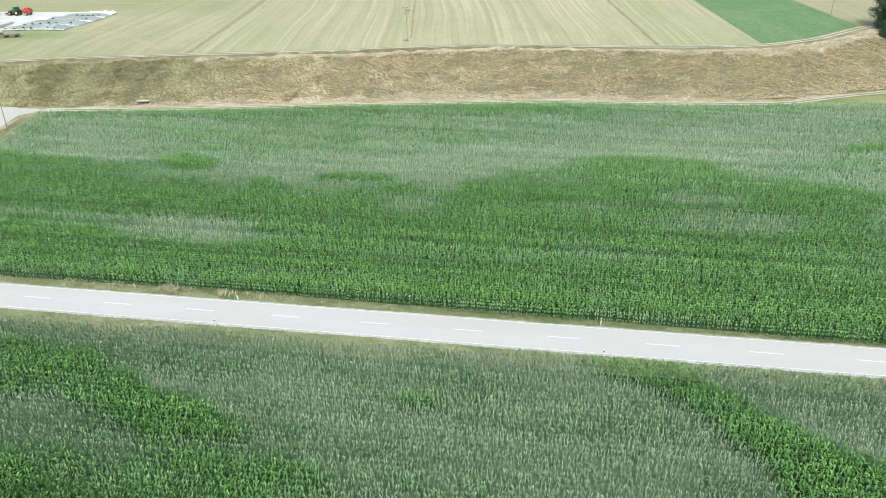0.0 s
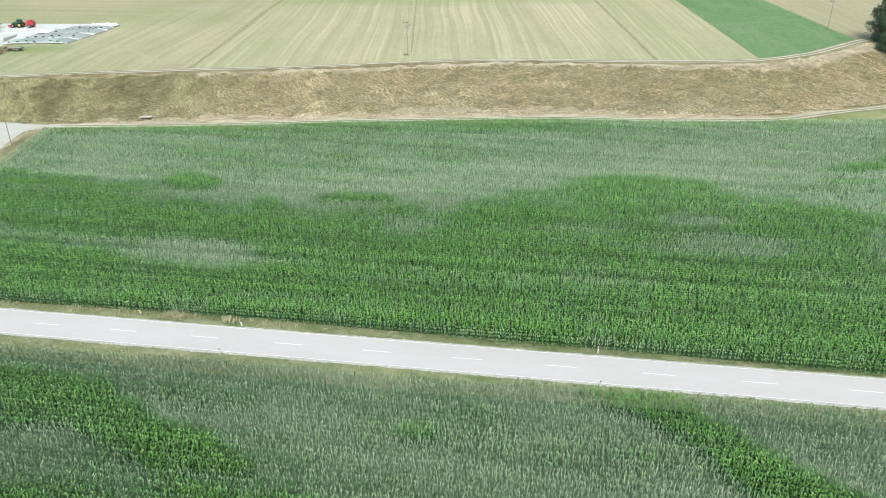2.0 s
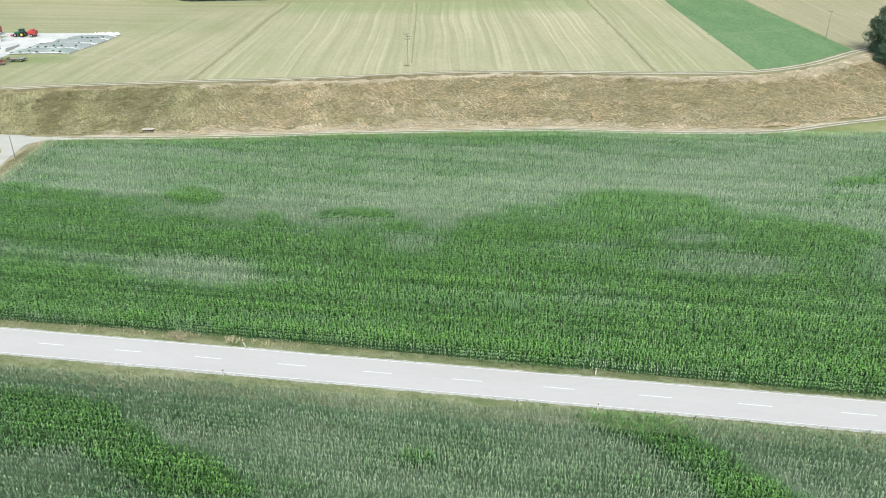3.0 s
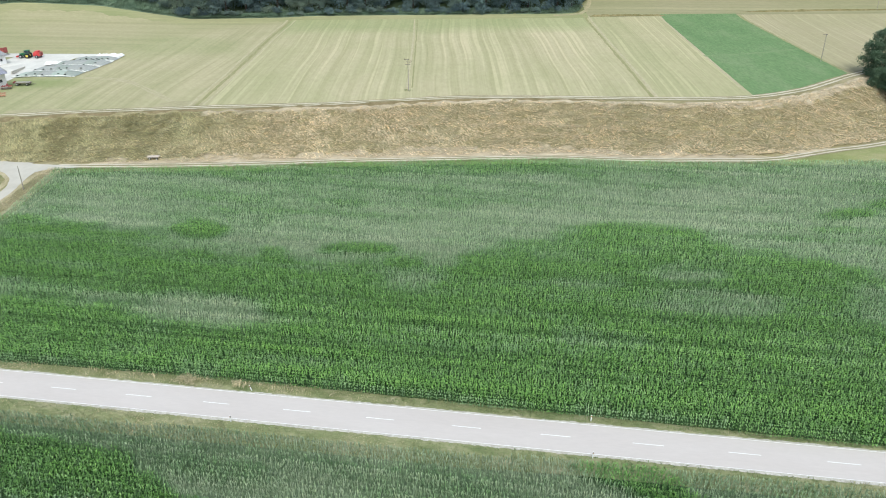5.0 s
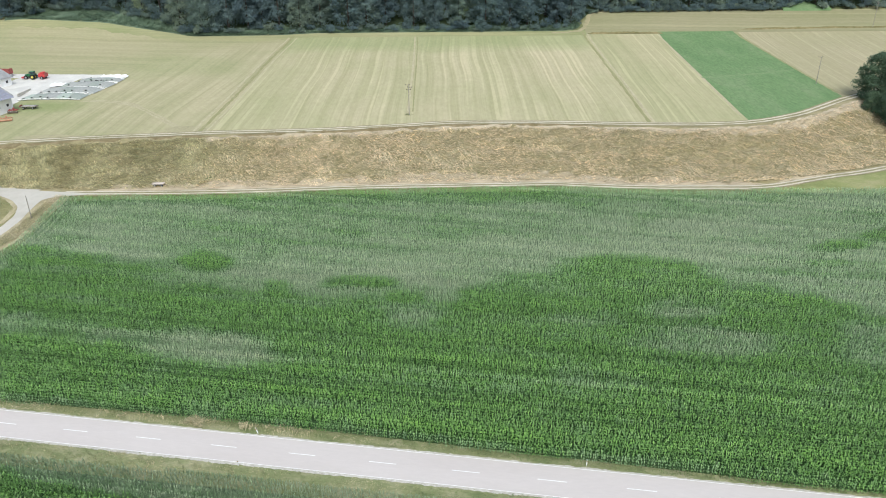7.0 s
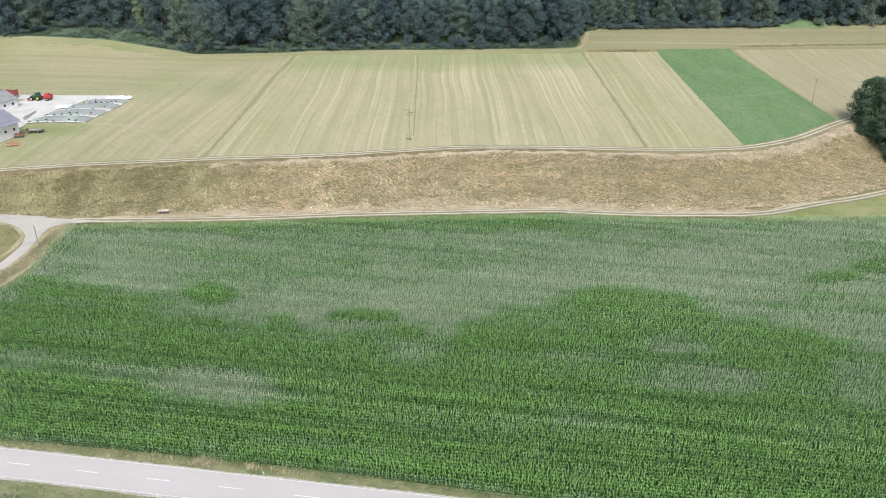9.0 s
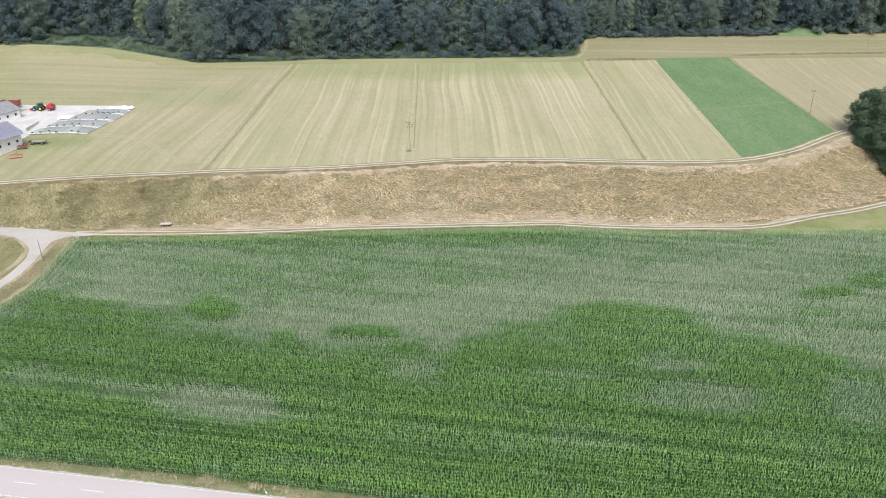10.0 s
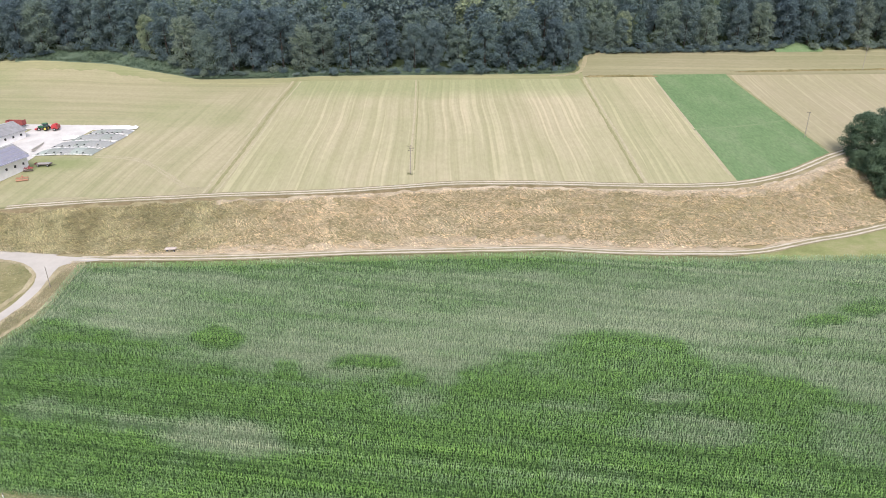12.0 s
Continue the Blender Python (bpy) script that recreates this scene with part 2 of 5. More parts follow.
def earth(name, a, bcol, c3, scale=0.4, stretch=(1, 1, 1), turn=0, seed=0, relief=0.1, grain=2.5, fleck=0.55):
    """Ground with two or three colours mixed at two scales."""
    m, nt, b = material(name, 0.95, 0.1)
    n1 = spot_noise(nt, scale, 5, 0.65, stretch, turn, seed)
    n2 = spot_noise(nt, grain, 4, 0.7, stretch, turn, seed + 2)
    c = ramp(nt, n1, [(0.32, a), (0.5, bcol), (0.68, c3)])
    c = mix(nt, fleck, c, ramp(nt, n2, [(0.3, (0.45, 0.45, 0.45)), (0.7, (1.0, 1.0, 1.0))]), "MULTIPLY")
    nt.links.new(c, b.inputs["Base Color"])
    bump(nt, b, n2, 0.7, relief)
    return m


def leafy(name, stops, attribute, rough=0.55, seep=0.25, spec=0.35, each=0.0):
    """Leaves whose colour follows one plant attribute, with a varied tint from leaf to leaf; on maize the tint also
    carries painted shade.
    """
    m, nt, b = material(name, rough, spec)
    a = nt.nodes.new("ShaderNodeAttribute")
    a.attribute_name = attribute
    t = nt.nodes.new("ShaderNodeAttribute")
    t.attribute_name = "tint"
    c = ramp(nt, a.outputs["Fac"], stops)
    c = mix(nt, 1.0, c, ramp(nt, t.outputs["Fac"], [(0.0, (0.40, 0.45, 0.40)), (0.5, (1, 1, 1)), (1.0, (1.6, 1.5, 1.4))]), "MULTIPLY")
    if each:
        o = nt.nodes.new("ShaderNodeObjectInfo")
        c = mix(nt, each, c, ramp(nt, o.outputs["Random"], [(0.0, (0.78, 0.84, 0.9)), (0.5, (1, 1, 1)), (0.8, (1.15, 1.12, 0.95)), (1.0, (1.75, 1.5, 1.05))]), "MULTIPLY")
    nt.links.new(c, b.inputs["Base Color"])
    tr = nt.nodes.new("ShaderNodeBsdfTranslucent")
    nt.links.new(c, tr.inputs[0])
    mx = nt.nodes.new("ShaderNodeMixShader")
    mx.inputs[0].default_value = seep
    out = nt.nodes["Material Output"]
    nt.links.new(b.outputs[0], mx.inputs[1])
    nt.links.new(tr.outputs[0], mx.inputs[2])
    nt.links.new(mx.outputs[0], out.inputs[0])
    return m


COUNTRY = earth("country_grass", (0.16, 0.19, 0.08), (0.22, 0.23, 0.11), (0.30, 0.28, 0.15), 0.05, grain=0.8)
VERGE = earth("verge_grass", (0.205, 0.245, 0.11), (0.295, 0.31, 0.16), (0.43, 0.405, 0.255), 0.45, (1, 2.5, 1), 81, grain=3.5)
# Dry ground under the tufts kept darker: shade of the gaps coloured in.
BANK = earth("dry_bank_grass", (0.25, 0.22, 0.115), (0.315, 0.275, 0.155), (0.385, 0.335, 0.205), 0.2, (2.6, 1, 1), 20, 1, 0.5, 1.1, 0.5)
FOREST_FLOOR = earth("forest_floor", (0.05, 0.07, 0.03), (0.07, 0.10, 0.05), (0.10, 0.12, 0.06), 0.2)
HERBS = earth("tall_herbs", (0.115, 0.165, 0.115), (0.145, 0.20, 0.135), (0.18, 0.235, 0.155), 0.25, relief=0.5)
HAY_MID = hay("mown_hay", (0.46, 0.41, 0.265), (0.345, 0.325, 0.185), (0.29, 0.315, 0.15), 3.0, 0, 1, 0.5, 316)
HAY_LEFT = hay_turned("mown_hay_turned", (0.43, 0.385, 0.245), (0.315, 0.305, 0.17), (0.27, 0.30, 0.14), 2, (-134, 237, 26, 15))
HAY_STRIP = hay("mown_hay_strip", (0.43, 0.39, 0.24), (0.33, 0.325, 0.18), (0.27, 0.31, 0.14), 2.2, -2, 4, 0.4)
STUBBLE = hay("stubble", (0.385, 0.34, 0.22), (0.35, 0.315, 0.19), (0.30, 0.30, 0.155), 1.4, -4, 6, 0.5)
BACKHAY = hay("back_meadow", (0.305, 0.28, 0.17), (0.255, 0.24, 0.135), (0.235, 0.24, 0.12), 4.5, 88, 7, 0.6)
CLOVER = earth("clover", (0.155, 0.25, 0.11), (0.18, 0.275, 0.125), (0.215, 0.295, 0.15), 0.12, (1, 3, 1), 0, 3, 0.15, 1.2)
LUSH = earth("lush_grass", (0.23, 0.26, 0.10), (0.30, 0.32, 0.135), (0.38, 0.36, 0.19), 0.12)
WHEEL_TRACK = earth("limestone_track", (0.56, 0.505, 0.395), (0.63, 0.575, 0.46), (0.69, 0.635, 0.525), 0.3)
TRACK_GRASS = earth("track_grass", (0.26, 0.235, 0.13), (0.32, 0.285, 0.165), (0.38, 0.33, 0.20), 0.4)
GRAVEL = earth("limestone_gravel", (0.42, 0.39, 0.33), (0.55, 0.52, 0.46), (0.70, 0.67, 0.62), 2.0, grain=6.0, fleck=0.4)
CONCRETE = earth("pale_concrete", (0.455, 0.425, 0.37), (0.495, 0.465, 0.41), (0.535, 0.505, 0.45), 0.12, grain=0.7, relief=0.01, fleck=0.15)
ASPHALT = earth("worn_asphalt", (0.535, 0.484, 0.459), (0.55, 0.50, 0.475), (0.565, 0.516, 0.491), 0.25, (4, 1, 1), -9, grain=3.0, relief=0.01, fleck=0.10)
MARKING = plain("road_paint", (0.74, 0.73, 0.71), 0.6, 0.3, vary=0.15)
MAIZE = leafy("maize_leaf", [(0.0, (0.168, 0.338, 0.064)), (0.15, (0.183, 0.350, 0.085)), (0.32, (0.228, 0.365, 0.162)), (0.6, (0.37, 0.445, 0.28)), (1.0, (0.425, 0.46, 0.315))], "stress", 0.38, 0.25, 0.6)
# Lower leaves painted dark, near black where lush, for shade between rows.
MAIZE_LOW_SHADE = leafy("maize_lower_shade", [(0.0, (0.02, 0.05, 0.014)), (0.25, (0.045, 0.085, 0.032)), (0.55, (0.14, 0.19, 0.11)), (1.0, (0.22, 0.26, 0.17))], "stress", 0.7, 0.1, 0.2)
HERBBLADE = leafy("herb_blade", [(0.0, (0.10, 0.155, 0.105)), (1.0, (0.16, 0.225, 0.14))], "dry", 0.7, 0.3, 0.2)
VERGEBLADE = leafy("verge_blade", [(0.0, (0.16, 0.22, 0.09)), (0.5, (0.33, 0.325, 0.18)), (1.0, (0.60, 0.53, 0.37))], "dry", 0.8, 0.3, 0.15)
DRYBLADE = leafy("dry_grass_blade", [(0.0, (0.48, 0.455, 0.27)), (0.4, (0.69, 0.61, 0.425)), (1.0, (0.83, 0.725, 0.555))], "dry", 0.8, 0.4, 0.1)
# Wood foliage lifted towards blue: distance haze put into the leaf colour.
HAZE_LEAF = leafy("hazed_tree_leaf", [(0.0, (0.125, 0.180, 0.205)), (0.5, (0.178, 0.245, 0.242)), (1.0, (0.27, 0.345, 0.245))], "dry", 0.7, 0.45, 0.2, 0.7)
GROVE_LEAF = leafy("grove_leaf", [(0.0, (0.075, 0.125, 0.075)), (0.5, (0.105, 0.165, 0.10)), (1.0, (0.15, 0.22, 0.12))], "dry", 0.6, 0.35, 0.3)
# Needles carry the same blue lift for haze.
HAZE_NEEDLE = leafy("hazed_spruce_needle", [(0.0, (0.095, 0.148, 0.148)), (1.0, (0.14, 0.198, 0.175))], "dry", 0.7, 0.35, 0.2, 0.5)
BARK = plain("bark", (0.07, 0.06, 0.05), 0.95, 0.1, vary=0.5, scale=3)
POLE_WOOD = plain("weathered_pole_wood", (0.34, 0.31, 0.27), 0.9, 0.2, vary=0.4, scale=3)

# ======== the land ========
def spaced(*spans):
    out = []
    for a, b, step in spans:
        out += list(np.arange(a, b, step))
    return np.array(out + [spans[-1][1]])


sheet("ground", spaced((-3000, -400, 200), (-400, -160, 12), (-160, 240, 4), (240, 400, 12), (400, 3000, 200)),
      spaced((-2000, 0, 150), (0, 150, 10), (150, 270, 2), (270, 480, 3), (480, 4000, 160)),
      lambda u, v: (u, v, terrain(u, v) - 0.05 - 0.12 * smooth(192, 215, v)), COUNTRY, "rolling farmland of short grass and bare soil", "ground")


RELIEF = 0.30


def bumps(x, y, k):
    p, q = x * 0.92 + y * 0.38, y * 0.92 - x * 0.38
    return k * (vnoise(p, q * 2.2, 3.0, 5) + 0.9 * vnoise(x * 0.3, y + 0.12 * x, 1.2, 6) + 0.4 * vnoise(x, y, 0.6, 7))


def between(lo, hi, dz, rough=0.0):
    def place(u, v):
        y = lo(u) * (1 - v) + hi(u) * v
        edge = np.minimum(1, np.minimum(v, 1 - v) * 12)
        return u, y, terrain(u, y) + dz + edge * (bumps(u, y, rough) + rough)
    return place


def on_bank(lo, hi, dz):
    """A strip that lies on the uneven face of the bank; its rim dips under the grass."""
    def place(u, v):
        y = lo(u) * (1 - v) + hi(u) * v
        f = (y - foot(u) - 1.2) / (brow(u) - 0.8 - foot(u) - 1.2)
        edge = np.clip(np.minimum(f, 1 - f) * 12, 0, 1)
        rim = np.minimum(1, np.minimum(v, 1 - v) * 6)
        return u, y, terrain(u, y) + 0.03 + edge * (bumps(u, y, RELIEF) + RELIEF) + dz * (rim * 1.6 - 0.6)
    return place


def lines(n):
    return np.linspace(0, 1, n + 1)


sheet("embankment", spaced((-240, -140, 3), (-140, 150, 0.7), (150, 240, 3)), lines(46),
      between(lambda x: foot(x) + 1.2, lambda x: brow(x) - 0.8, 0.03, RELIEF), BANK,
      "steep bank of long dry lodged grass", "embankment")
sheet("meadow_left", spaced((-300, -70, 4)), lines(60), between(lambda x: brow(x) + 0.2, lambda x: along(EDGE, x) + 3, 0.03), HAY_LEFT,
      "mown hay meadow with faint green patches", "meadow")
sheet("meadow_middle", spaced((-70, 66, 4)), lines(60), between(lambda x: brow(x) + 0.2, lambda x: x * 0 + 340.5, 0.03), HAY_MID,
      "mown hay field with pale swath lines", "meadow")
sheet("meadow_strip", spaced((66, 101, 2.5)), lines(50), between(lambda x: brow(x) + 0.2, lambda x: x * 0 + 342, 0.03), HAY_STRIP,
      "mown strip of pale green hay", "meadow")


def clover_place(u, v):
    lo = brow(u) + 0.2
    y = lo * (1 - v) + 345 * v
    x = u + (u < 118) * (v * 6.5 - 3.2) * (118 - u) / 20
    return x, y, terrain(x, y) + 0.08


sheet("clover_field", spaced((98.5, 137, 1.75)), lines(70), clover_place, CLOVER, "bright green field of young clover", "field")
sheet("stubble_field", spaced((137, 300, 4)), lines(40), between(lambda x: brow(x) + 0.2, lambda x: x * 0 + 348, 0.03), STUBBLE,
      "pale mown field beside the clover", "field")
sheet("meadow_back", spaced((68, 300, 4)), lines(16), between(lambda x: x * 0 + 343.5, lambda x: along(EDGE, x) + 2, 0.05), BACKHAY,
      "tawny meadow below the wood", "meadow")
MARGIN = hay("margin_grass", (0.35, 0.335, 0.185), (0.30, 0.305, 0.155), (0.235, 0.27, 0.12), 3.0, 88, 9, 0.8)
sheet("meadow_margin", spaced((-70, 68, 3)), lines(6), between(lambda x: x * 0 + 340.3, lambda x: x * 0 + 348, 0.05),
      MARGIN, "unmown grass margin along the wood", "meadow")
sheet("meadow_margin", spaced((-225, -69, 1.5)), lines(8),
      between(lambda x: along(EDGE, x) - 7 + 2.0 * vnoise(x, x * 0, 14, 78) + 1.2 * vnoise(x, x * 0, 4, 79) + 0.8 * vnoise(x, x * 0, 1.5, 80), lambda x: along(EDGE, x) + 1.5, 0.06),
      MARGIN, "unmown grass margin along the wood", "meadow")

def set_back(x):
    """How far the trees stand back from the meadow, behind a bay of herbs."""
    x = np.asarray(x, float)
    return 9 * smooth(-208, -190, x) * smooth(-122, -138, x) + 4 * smooth(-100, -92, x) * smooth(-70, -78, x) + 7 * smooth(174, 179, x) * smooth(190, 185, x)


sheet("herb_strip", spaced((-215, 66, 2)), lines(8), between(lambda x: along(EDGE, x) + 0.5, lambda x: along(EDGE, x) + 9 + set_back(x), 0.08, 0.5), HERBS,
      "band of tall green herbs at the foot of the wood", "herbs")
sheet("herb_clearing", spaced((170, 194, 1.5)), lines(8), between(lambda x: along(EDGE, x) + 0.5, lambda x: along(EDGE, x) + 5 + set_back(x), 0.09, 0.4), CLOVER,
      "light green herbs in a clearing of the wood", "herbs")
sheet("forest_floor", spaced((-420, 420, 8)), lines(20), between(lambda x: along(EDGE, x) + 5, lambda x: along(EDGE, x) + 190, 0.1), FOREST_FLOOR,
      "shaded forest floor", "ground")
sheet("grass_corner", spaced((86, 150, 2)), lines(12), between(lambda x: np.maximum(foot(x) - 26, 178.5), lambda x: foot(x) - 1.5, 0.05), LUSH,
      "patch of fresh yellow-green grass beside the track", "grass")


ribbon("wood_path", [(52, 344.6), (60, 345.2), (66.5, 348.5), (70, 356), (73.5, 366.5), (82, 369)], 0.9, 0.14,
       earth("worn_path", (0.34, 0.31, 0.18), (0.39, 0.35, 0.21), (0.44, 0.39, 0.25), 0.3), "worn tan path round the corner of the wood", "path", 1.0, 0.6, 36)

# banks between the parcels: low ridges of rough grass
def ridge(name, line, half, height, mat, label, seed):
    pts = np.array(line, float)
    s = np.linspace(0, 1, 60)
    k = np.linspace(0, 1, len(pts))
    x, y = np.interp(s, k, pts[:, 0]), np.interp(s, k, pts[:, 1])
    d = np.stack([np.gradient(x), np.gradient(y)], 1)
    d /= np.linalg.norm(d, axis=1)[:, None]
    rows = []
    taper = smooth(0, 0.08, s) * smooth(1, 0.92, s)
    for f, h in ((-1, 0), (-0.5, 0.8), (0, 1), (0.5, 0.7), (1, 0)):
        w = half * f * (0.25 + 0.75 * taper) * (1 + 0.35 * vnoise(s * 60, s, 2.5, seed))
        px, py = x - d[:, 1] * w, y + d[:, 0] * w
        rows.append(np.stack([px, py, terrain(px, py) + 0.06 + taper * height * h * (1 + 0.5 * vnoise(s * 60, s, 1.7, seed + 1))], 1))
    i = np.arange(300).reshape(5, 60)
    faces = np.stack([i[:-1, :-1], i[:-1, 1:], i[1:, 1:], i[1:, :-1]], -1).reshape(-1, 4)
    return tagged(new(name, mesh_of(name, np.concatenate(rows), faces, [mat])), label, "grass bank", kind="structure")


ROUGH = earth("rough_grass", (0.16, 0.15, 0.065), (0.24, 0.21, 0.10), (0.33, 0.28, 0.15), 0.4, relief=0.3)
GREENSEAM = earth("green_seam", (0.29, 0.285, 0.14), (0.33, 0.32, 0.165), (0.37, 0.35, 0.20), 0.3)
for side in (-0.8, 0.8):
    ribbon("field_path", [(-124, 243.5 + side), (-114, 242 + side), (-105, 238.5 + side), (-96 + side, 230), (-86 + side, 219), (-77.5 + side, 210)], 0.5, 0.055,
           earth("pale_field_path", (0.42, 0.38, 0.245), (0.46, 0.41, 0.27), (0.50, 0.45, 0.30), 0.3), "faint pale wheel mark across the meadow", "path", 0.8, 0.75, 41 + int(side))
ridge("field_bank", [(68, 342.5), (85, 343.5), (104, 342.5)], 0.9, 0.6, ROUGH, "rough grass bank between two fields", 3)
ridge("field_bank", [(140, 347.5), (180, 348.5), (260, 350)], 0.7, 0.6, ROUGH, "rough grass bank between two fields", 4)
PALESEAM = earth("pale_seam", (0.44, 0.39, 0.25), (0.49, 0.44, 0.29), (0.53, 0.47, 0.32), 0.4)
for k, (line, half, mat) in enumerate((
        ([(66.5, 345), (65.8, 300), (65.2, 260), (64.2, 215)], 0.55, GREENSEAM), ([(68.3, 343), (67.3, 300), (66.9, 260), (65.8, 215)], 0.4, PALESEAM),
        ([(-69, 343), (-71, 300), (-72, 250), (-73.6, 207.5)], 0.6, GREENSEAM), ([(-70.8, 340), (-73, 300), (-74.2, 250), (-75.6, 207.3)], 0.45, PALESEAM),
        ([(-67, 340), (-69, 300), (-70, 250), (-71.6, 207.6)], 0.35, PALESEAM),
        ([(-11, 339), (-10.3, 300), (-9.5, 228)], 0.25, GREENSEAM), ([(-12.2, 340), (-11.5, 300), (-11.0, 226)], 0.35, PALESEAM),
        ([(137.8, 343), (137.4, 300), (137.2, 246)], 0.7, GREENSEAM), ([(101.4, 342), (99.0, 300), (94.9, 222)], 0.5, PALESEAM))):
    ribbon("field_seam", line, half, 0.10, mat, "thin unmown seam between two mown strips" if mat is GREENSEAM else "pale wheel line along a mown strip", "seam", 1.5, 0.45, 50 + k)
BLEACHED = earth("bleached_grass", (0.41, 0.345, 0.24), (0.48, 0.405, 0.29), (0.55, 0.465, 0.345), 0.2, (2.5, 1, 1), 0, 8, 0.2, 1.0)


def foot_margin(x):
    """How far up the bank the bleached foot reaches."""
    return 2.6 + 3.2 * smooth(-96, -50, x) * smooth(82, 40, x) + 1.5 * vnoise(x, x * 0, 9, 71) + 1.0 * vnoise(x, x * 0, 2.4, 72) + 0.6 * vnoise(x, x * 0, 0.9, 73)


def brow_fringe(x):
    """How far down the bank the worn brow reaches."""
    return 3.4 + 4.0 * smooth(40, 138, x) + 1.2 * vnoise(x, x * 0, 7, 74) + 0.9 * vnoise(x, x * 0, 2.2, 75) + 0.5 * vnoise(x, x * 0, 0.8, 76)


sheet("dry_margin", spaced((-100, 110, 0.6)), lines(12), on_bank(lambda x: foot(x) + 1.0, lambda x: foot(x) + foot_margin(x), 0.10),
      BLEACHED, "bleached trampled grass at the foot of the bank", "grass")
sheet("brow_margin", spaced((-70, 146, 0.7)), lines(12), on_bank(lambda x: brow(x) - 1.6 - brow_fringe(x), lambda x: brow(x) - 3.1, 0.10),
      BLEACHED, "worn bleached grass below the brow track", "grass")

# ======== roads and tracks ========
ribbon("clover_path", [(97, 267), (118, 271), (136, 277)], 0.8, 0.13, earth("pale_clover", (0.185, 0.275, 0.13), (0.21, 0.295, 0.145), (0.24, 0.315, 0.165), 0.4),
       "faint pale wheel line across the clover", "path", 2.0, 0.5, 35)
ribbon("verge_far", [(x, road_y(x) + 4.4) for x in range(-200, 201, 20)], 2.2, 0.02, VERGE, "dry grass verge beside the road", "verge", 1.0, 0.1, 4)
ribbon("verge_near", [(x, road_y(x) - 5.4) for x in range(-200, 201, 20)], 3.0, 0.02, VERGE, "dry grass verge beside the road", "verge", 1.0, 0.08, 5)
ribbon("shoulder_far", [(x, road_y(x) + 3.08) for x in range(-200, 201, 20)], 0.30, 0.05, GRAVEL, "ragged pale gravel shoulder", "shoulder", 0.25, 0.45, 6, 3, 0.45)
ribbon("shoulder_near", [(x, road_y(x) - 3.16) for x in range(-200, 201, 20)], 0.30, 0.05, GRAVEL, "ragged pale gravel shoulder", "shoulder", 0.25, 0.45, 7, 3, 0.45)
road = ribbon("road", [(x, road_y(x)) for x in range(-300, 301, 30)], 3.0, 0.10, ASPHALT, "pale worn asphalt country road with dashed centre line", "road", 5.0, 0.0, 1, 5)
slope = math.atan(-0.1604)
road_dir = Vector((math.cos(slope), math.sin(slope), 0))
road_off = Vector((-math.sin(slope), math.cos(slope), 0))


def road_line(name, a, b, off, width):
    """A painted line along the road from a to b metres, measured along it."""
    bm = bmesh.new()
    mid = Vector((1.0, float(road_y(1.0)), 0.108)) + road_off * off
    p = [mid + road_dir * s + road_off * w for s, w in ((a, -width / 2), (b, -width / 2), (b, width / 2), (a, width / 2))]
    low = [bm.verts.new((q.x, q.y, 0.095 - 0.012 * abs(off))) for q in p]
    top = [bm.verts.new((q.x, q.y, 0.104 - 0.010 * abs(off))) for q in p]
    bm.faces.new(top)
    for k in range(4):
        bm.faces.new((low[k], low[(k + 1) % 4], top[(k + 1) % 4], top[k]))
    return part(name, bm, MARKING, road)


for k in range(-10, 10):
    road_line("centre_dash", k * 12.0, k * 12.0 + 4.0, 0, 0.15)
for off in (-2.90, 2.90):
    for k in range(-5, 5):
        road_line("edge_line", k * 30.0, k * 30.0 + 30.0, off, 0.10)

FOOT_TRACK = [(-104, 183.6), (-84, 183.4), (-62, 183.7), (-46, 184.5), (-30, 185.8), (-14, 186.6), (3, 187.1), (19, 187.6),
              (32, 187.7), (44, 186.0), (60, 184.5), (76, 184.2), (84, 184.1), (93, 185.5), (102, 188.8), (112, 192.7), (123, 196.2), (138, 202.5), (165, 212)]
BROW_TRACK = [p for p in BROW if -140 < p[0] < 180]
for nm, line, tint in (("foot_track", FOOT_TRACK, WHEEL_TRACK), ("brow_track", BROW_TRACK, WHEEL_TRACK)):
    ribbon(nm, line, 1.9, 0.16, TRACK_GRASS, "farm track with a dry grass middle", "track", 2.0, 0.12, 11)
    for side in (-0.85, 0.85):
        pts = []
        for k, (x, y) in enumerate(line):
            a, b = line[max(k - 1, 0)], line[min(k + 1, len(line) - 1)]
            dx, dy = b[0] - a[0], b[1] - a[1]
            ln = math.hypot(dx, dy)
            pts.append((x - dy / ln * side, y + dx / ln * side))
        ribbon("wheel_track", pts, 0.34, 0.21, tint, "pale limestone wheel track worn into the grass", "track", 1.5, 0.35, 12 + int(side))

ribbon("concrete_lane", [(-200, 191), (-150, 188.5), (-130, 186.8), (-120, 185.5), (-112, 184.2)], 1.9, 0.20, CONCRETE, "pale concrete farm lane", "lane", 1.5, 0.05, 21)
ribbon("concrete_lane", [(-118, 184.2), (-113.9, 179.6), (-110.9, 175), (-109.4, 171), (-109.1, 167), (-109.9, 160), (-112.3, 152), (-115.7, 140), (-122.5, 122), (-129, 99.4)],
       1.5, 0.17, CONCRETE, "pale concrete farm lane that bends towards the road", "lane", 1.5, 0.05, 22)


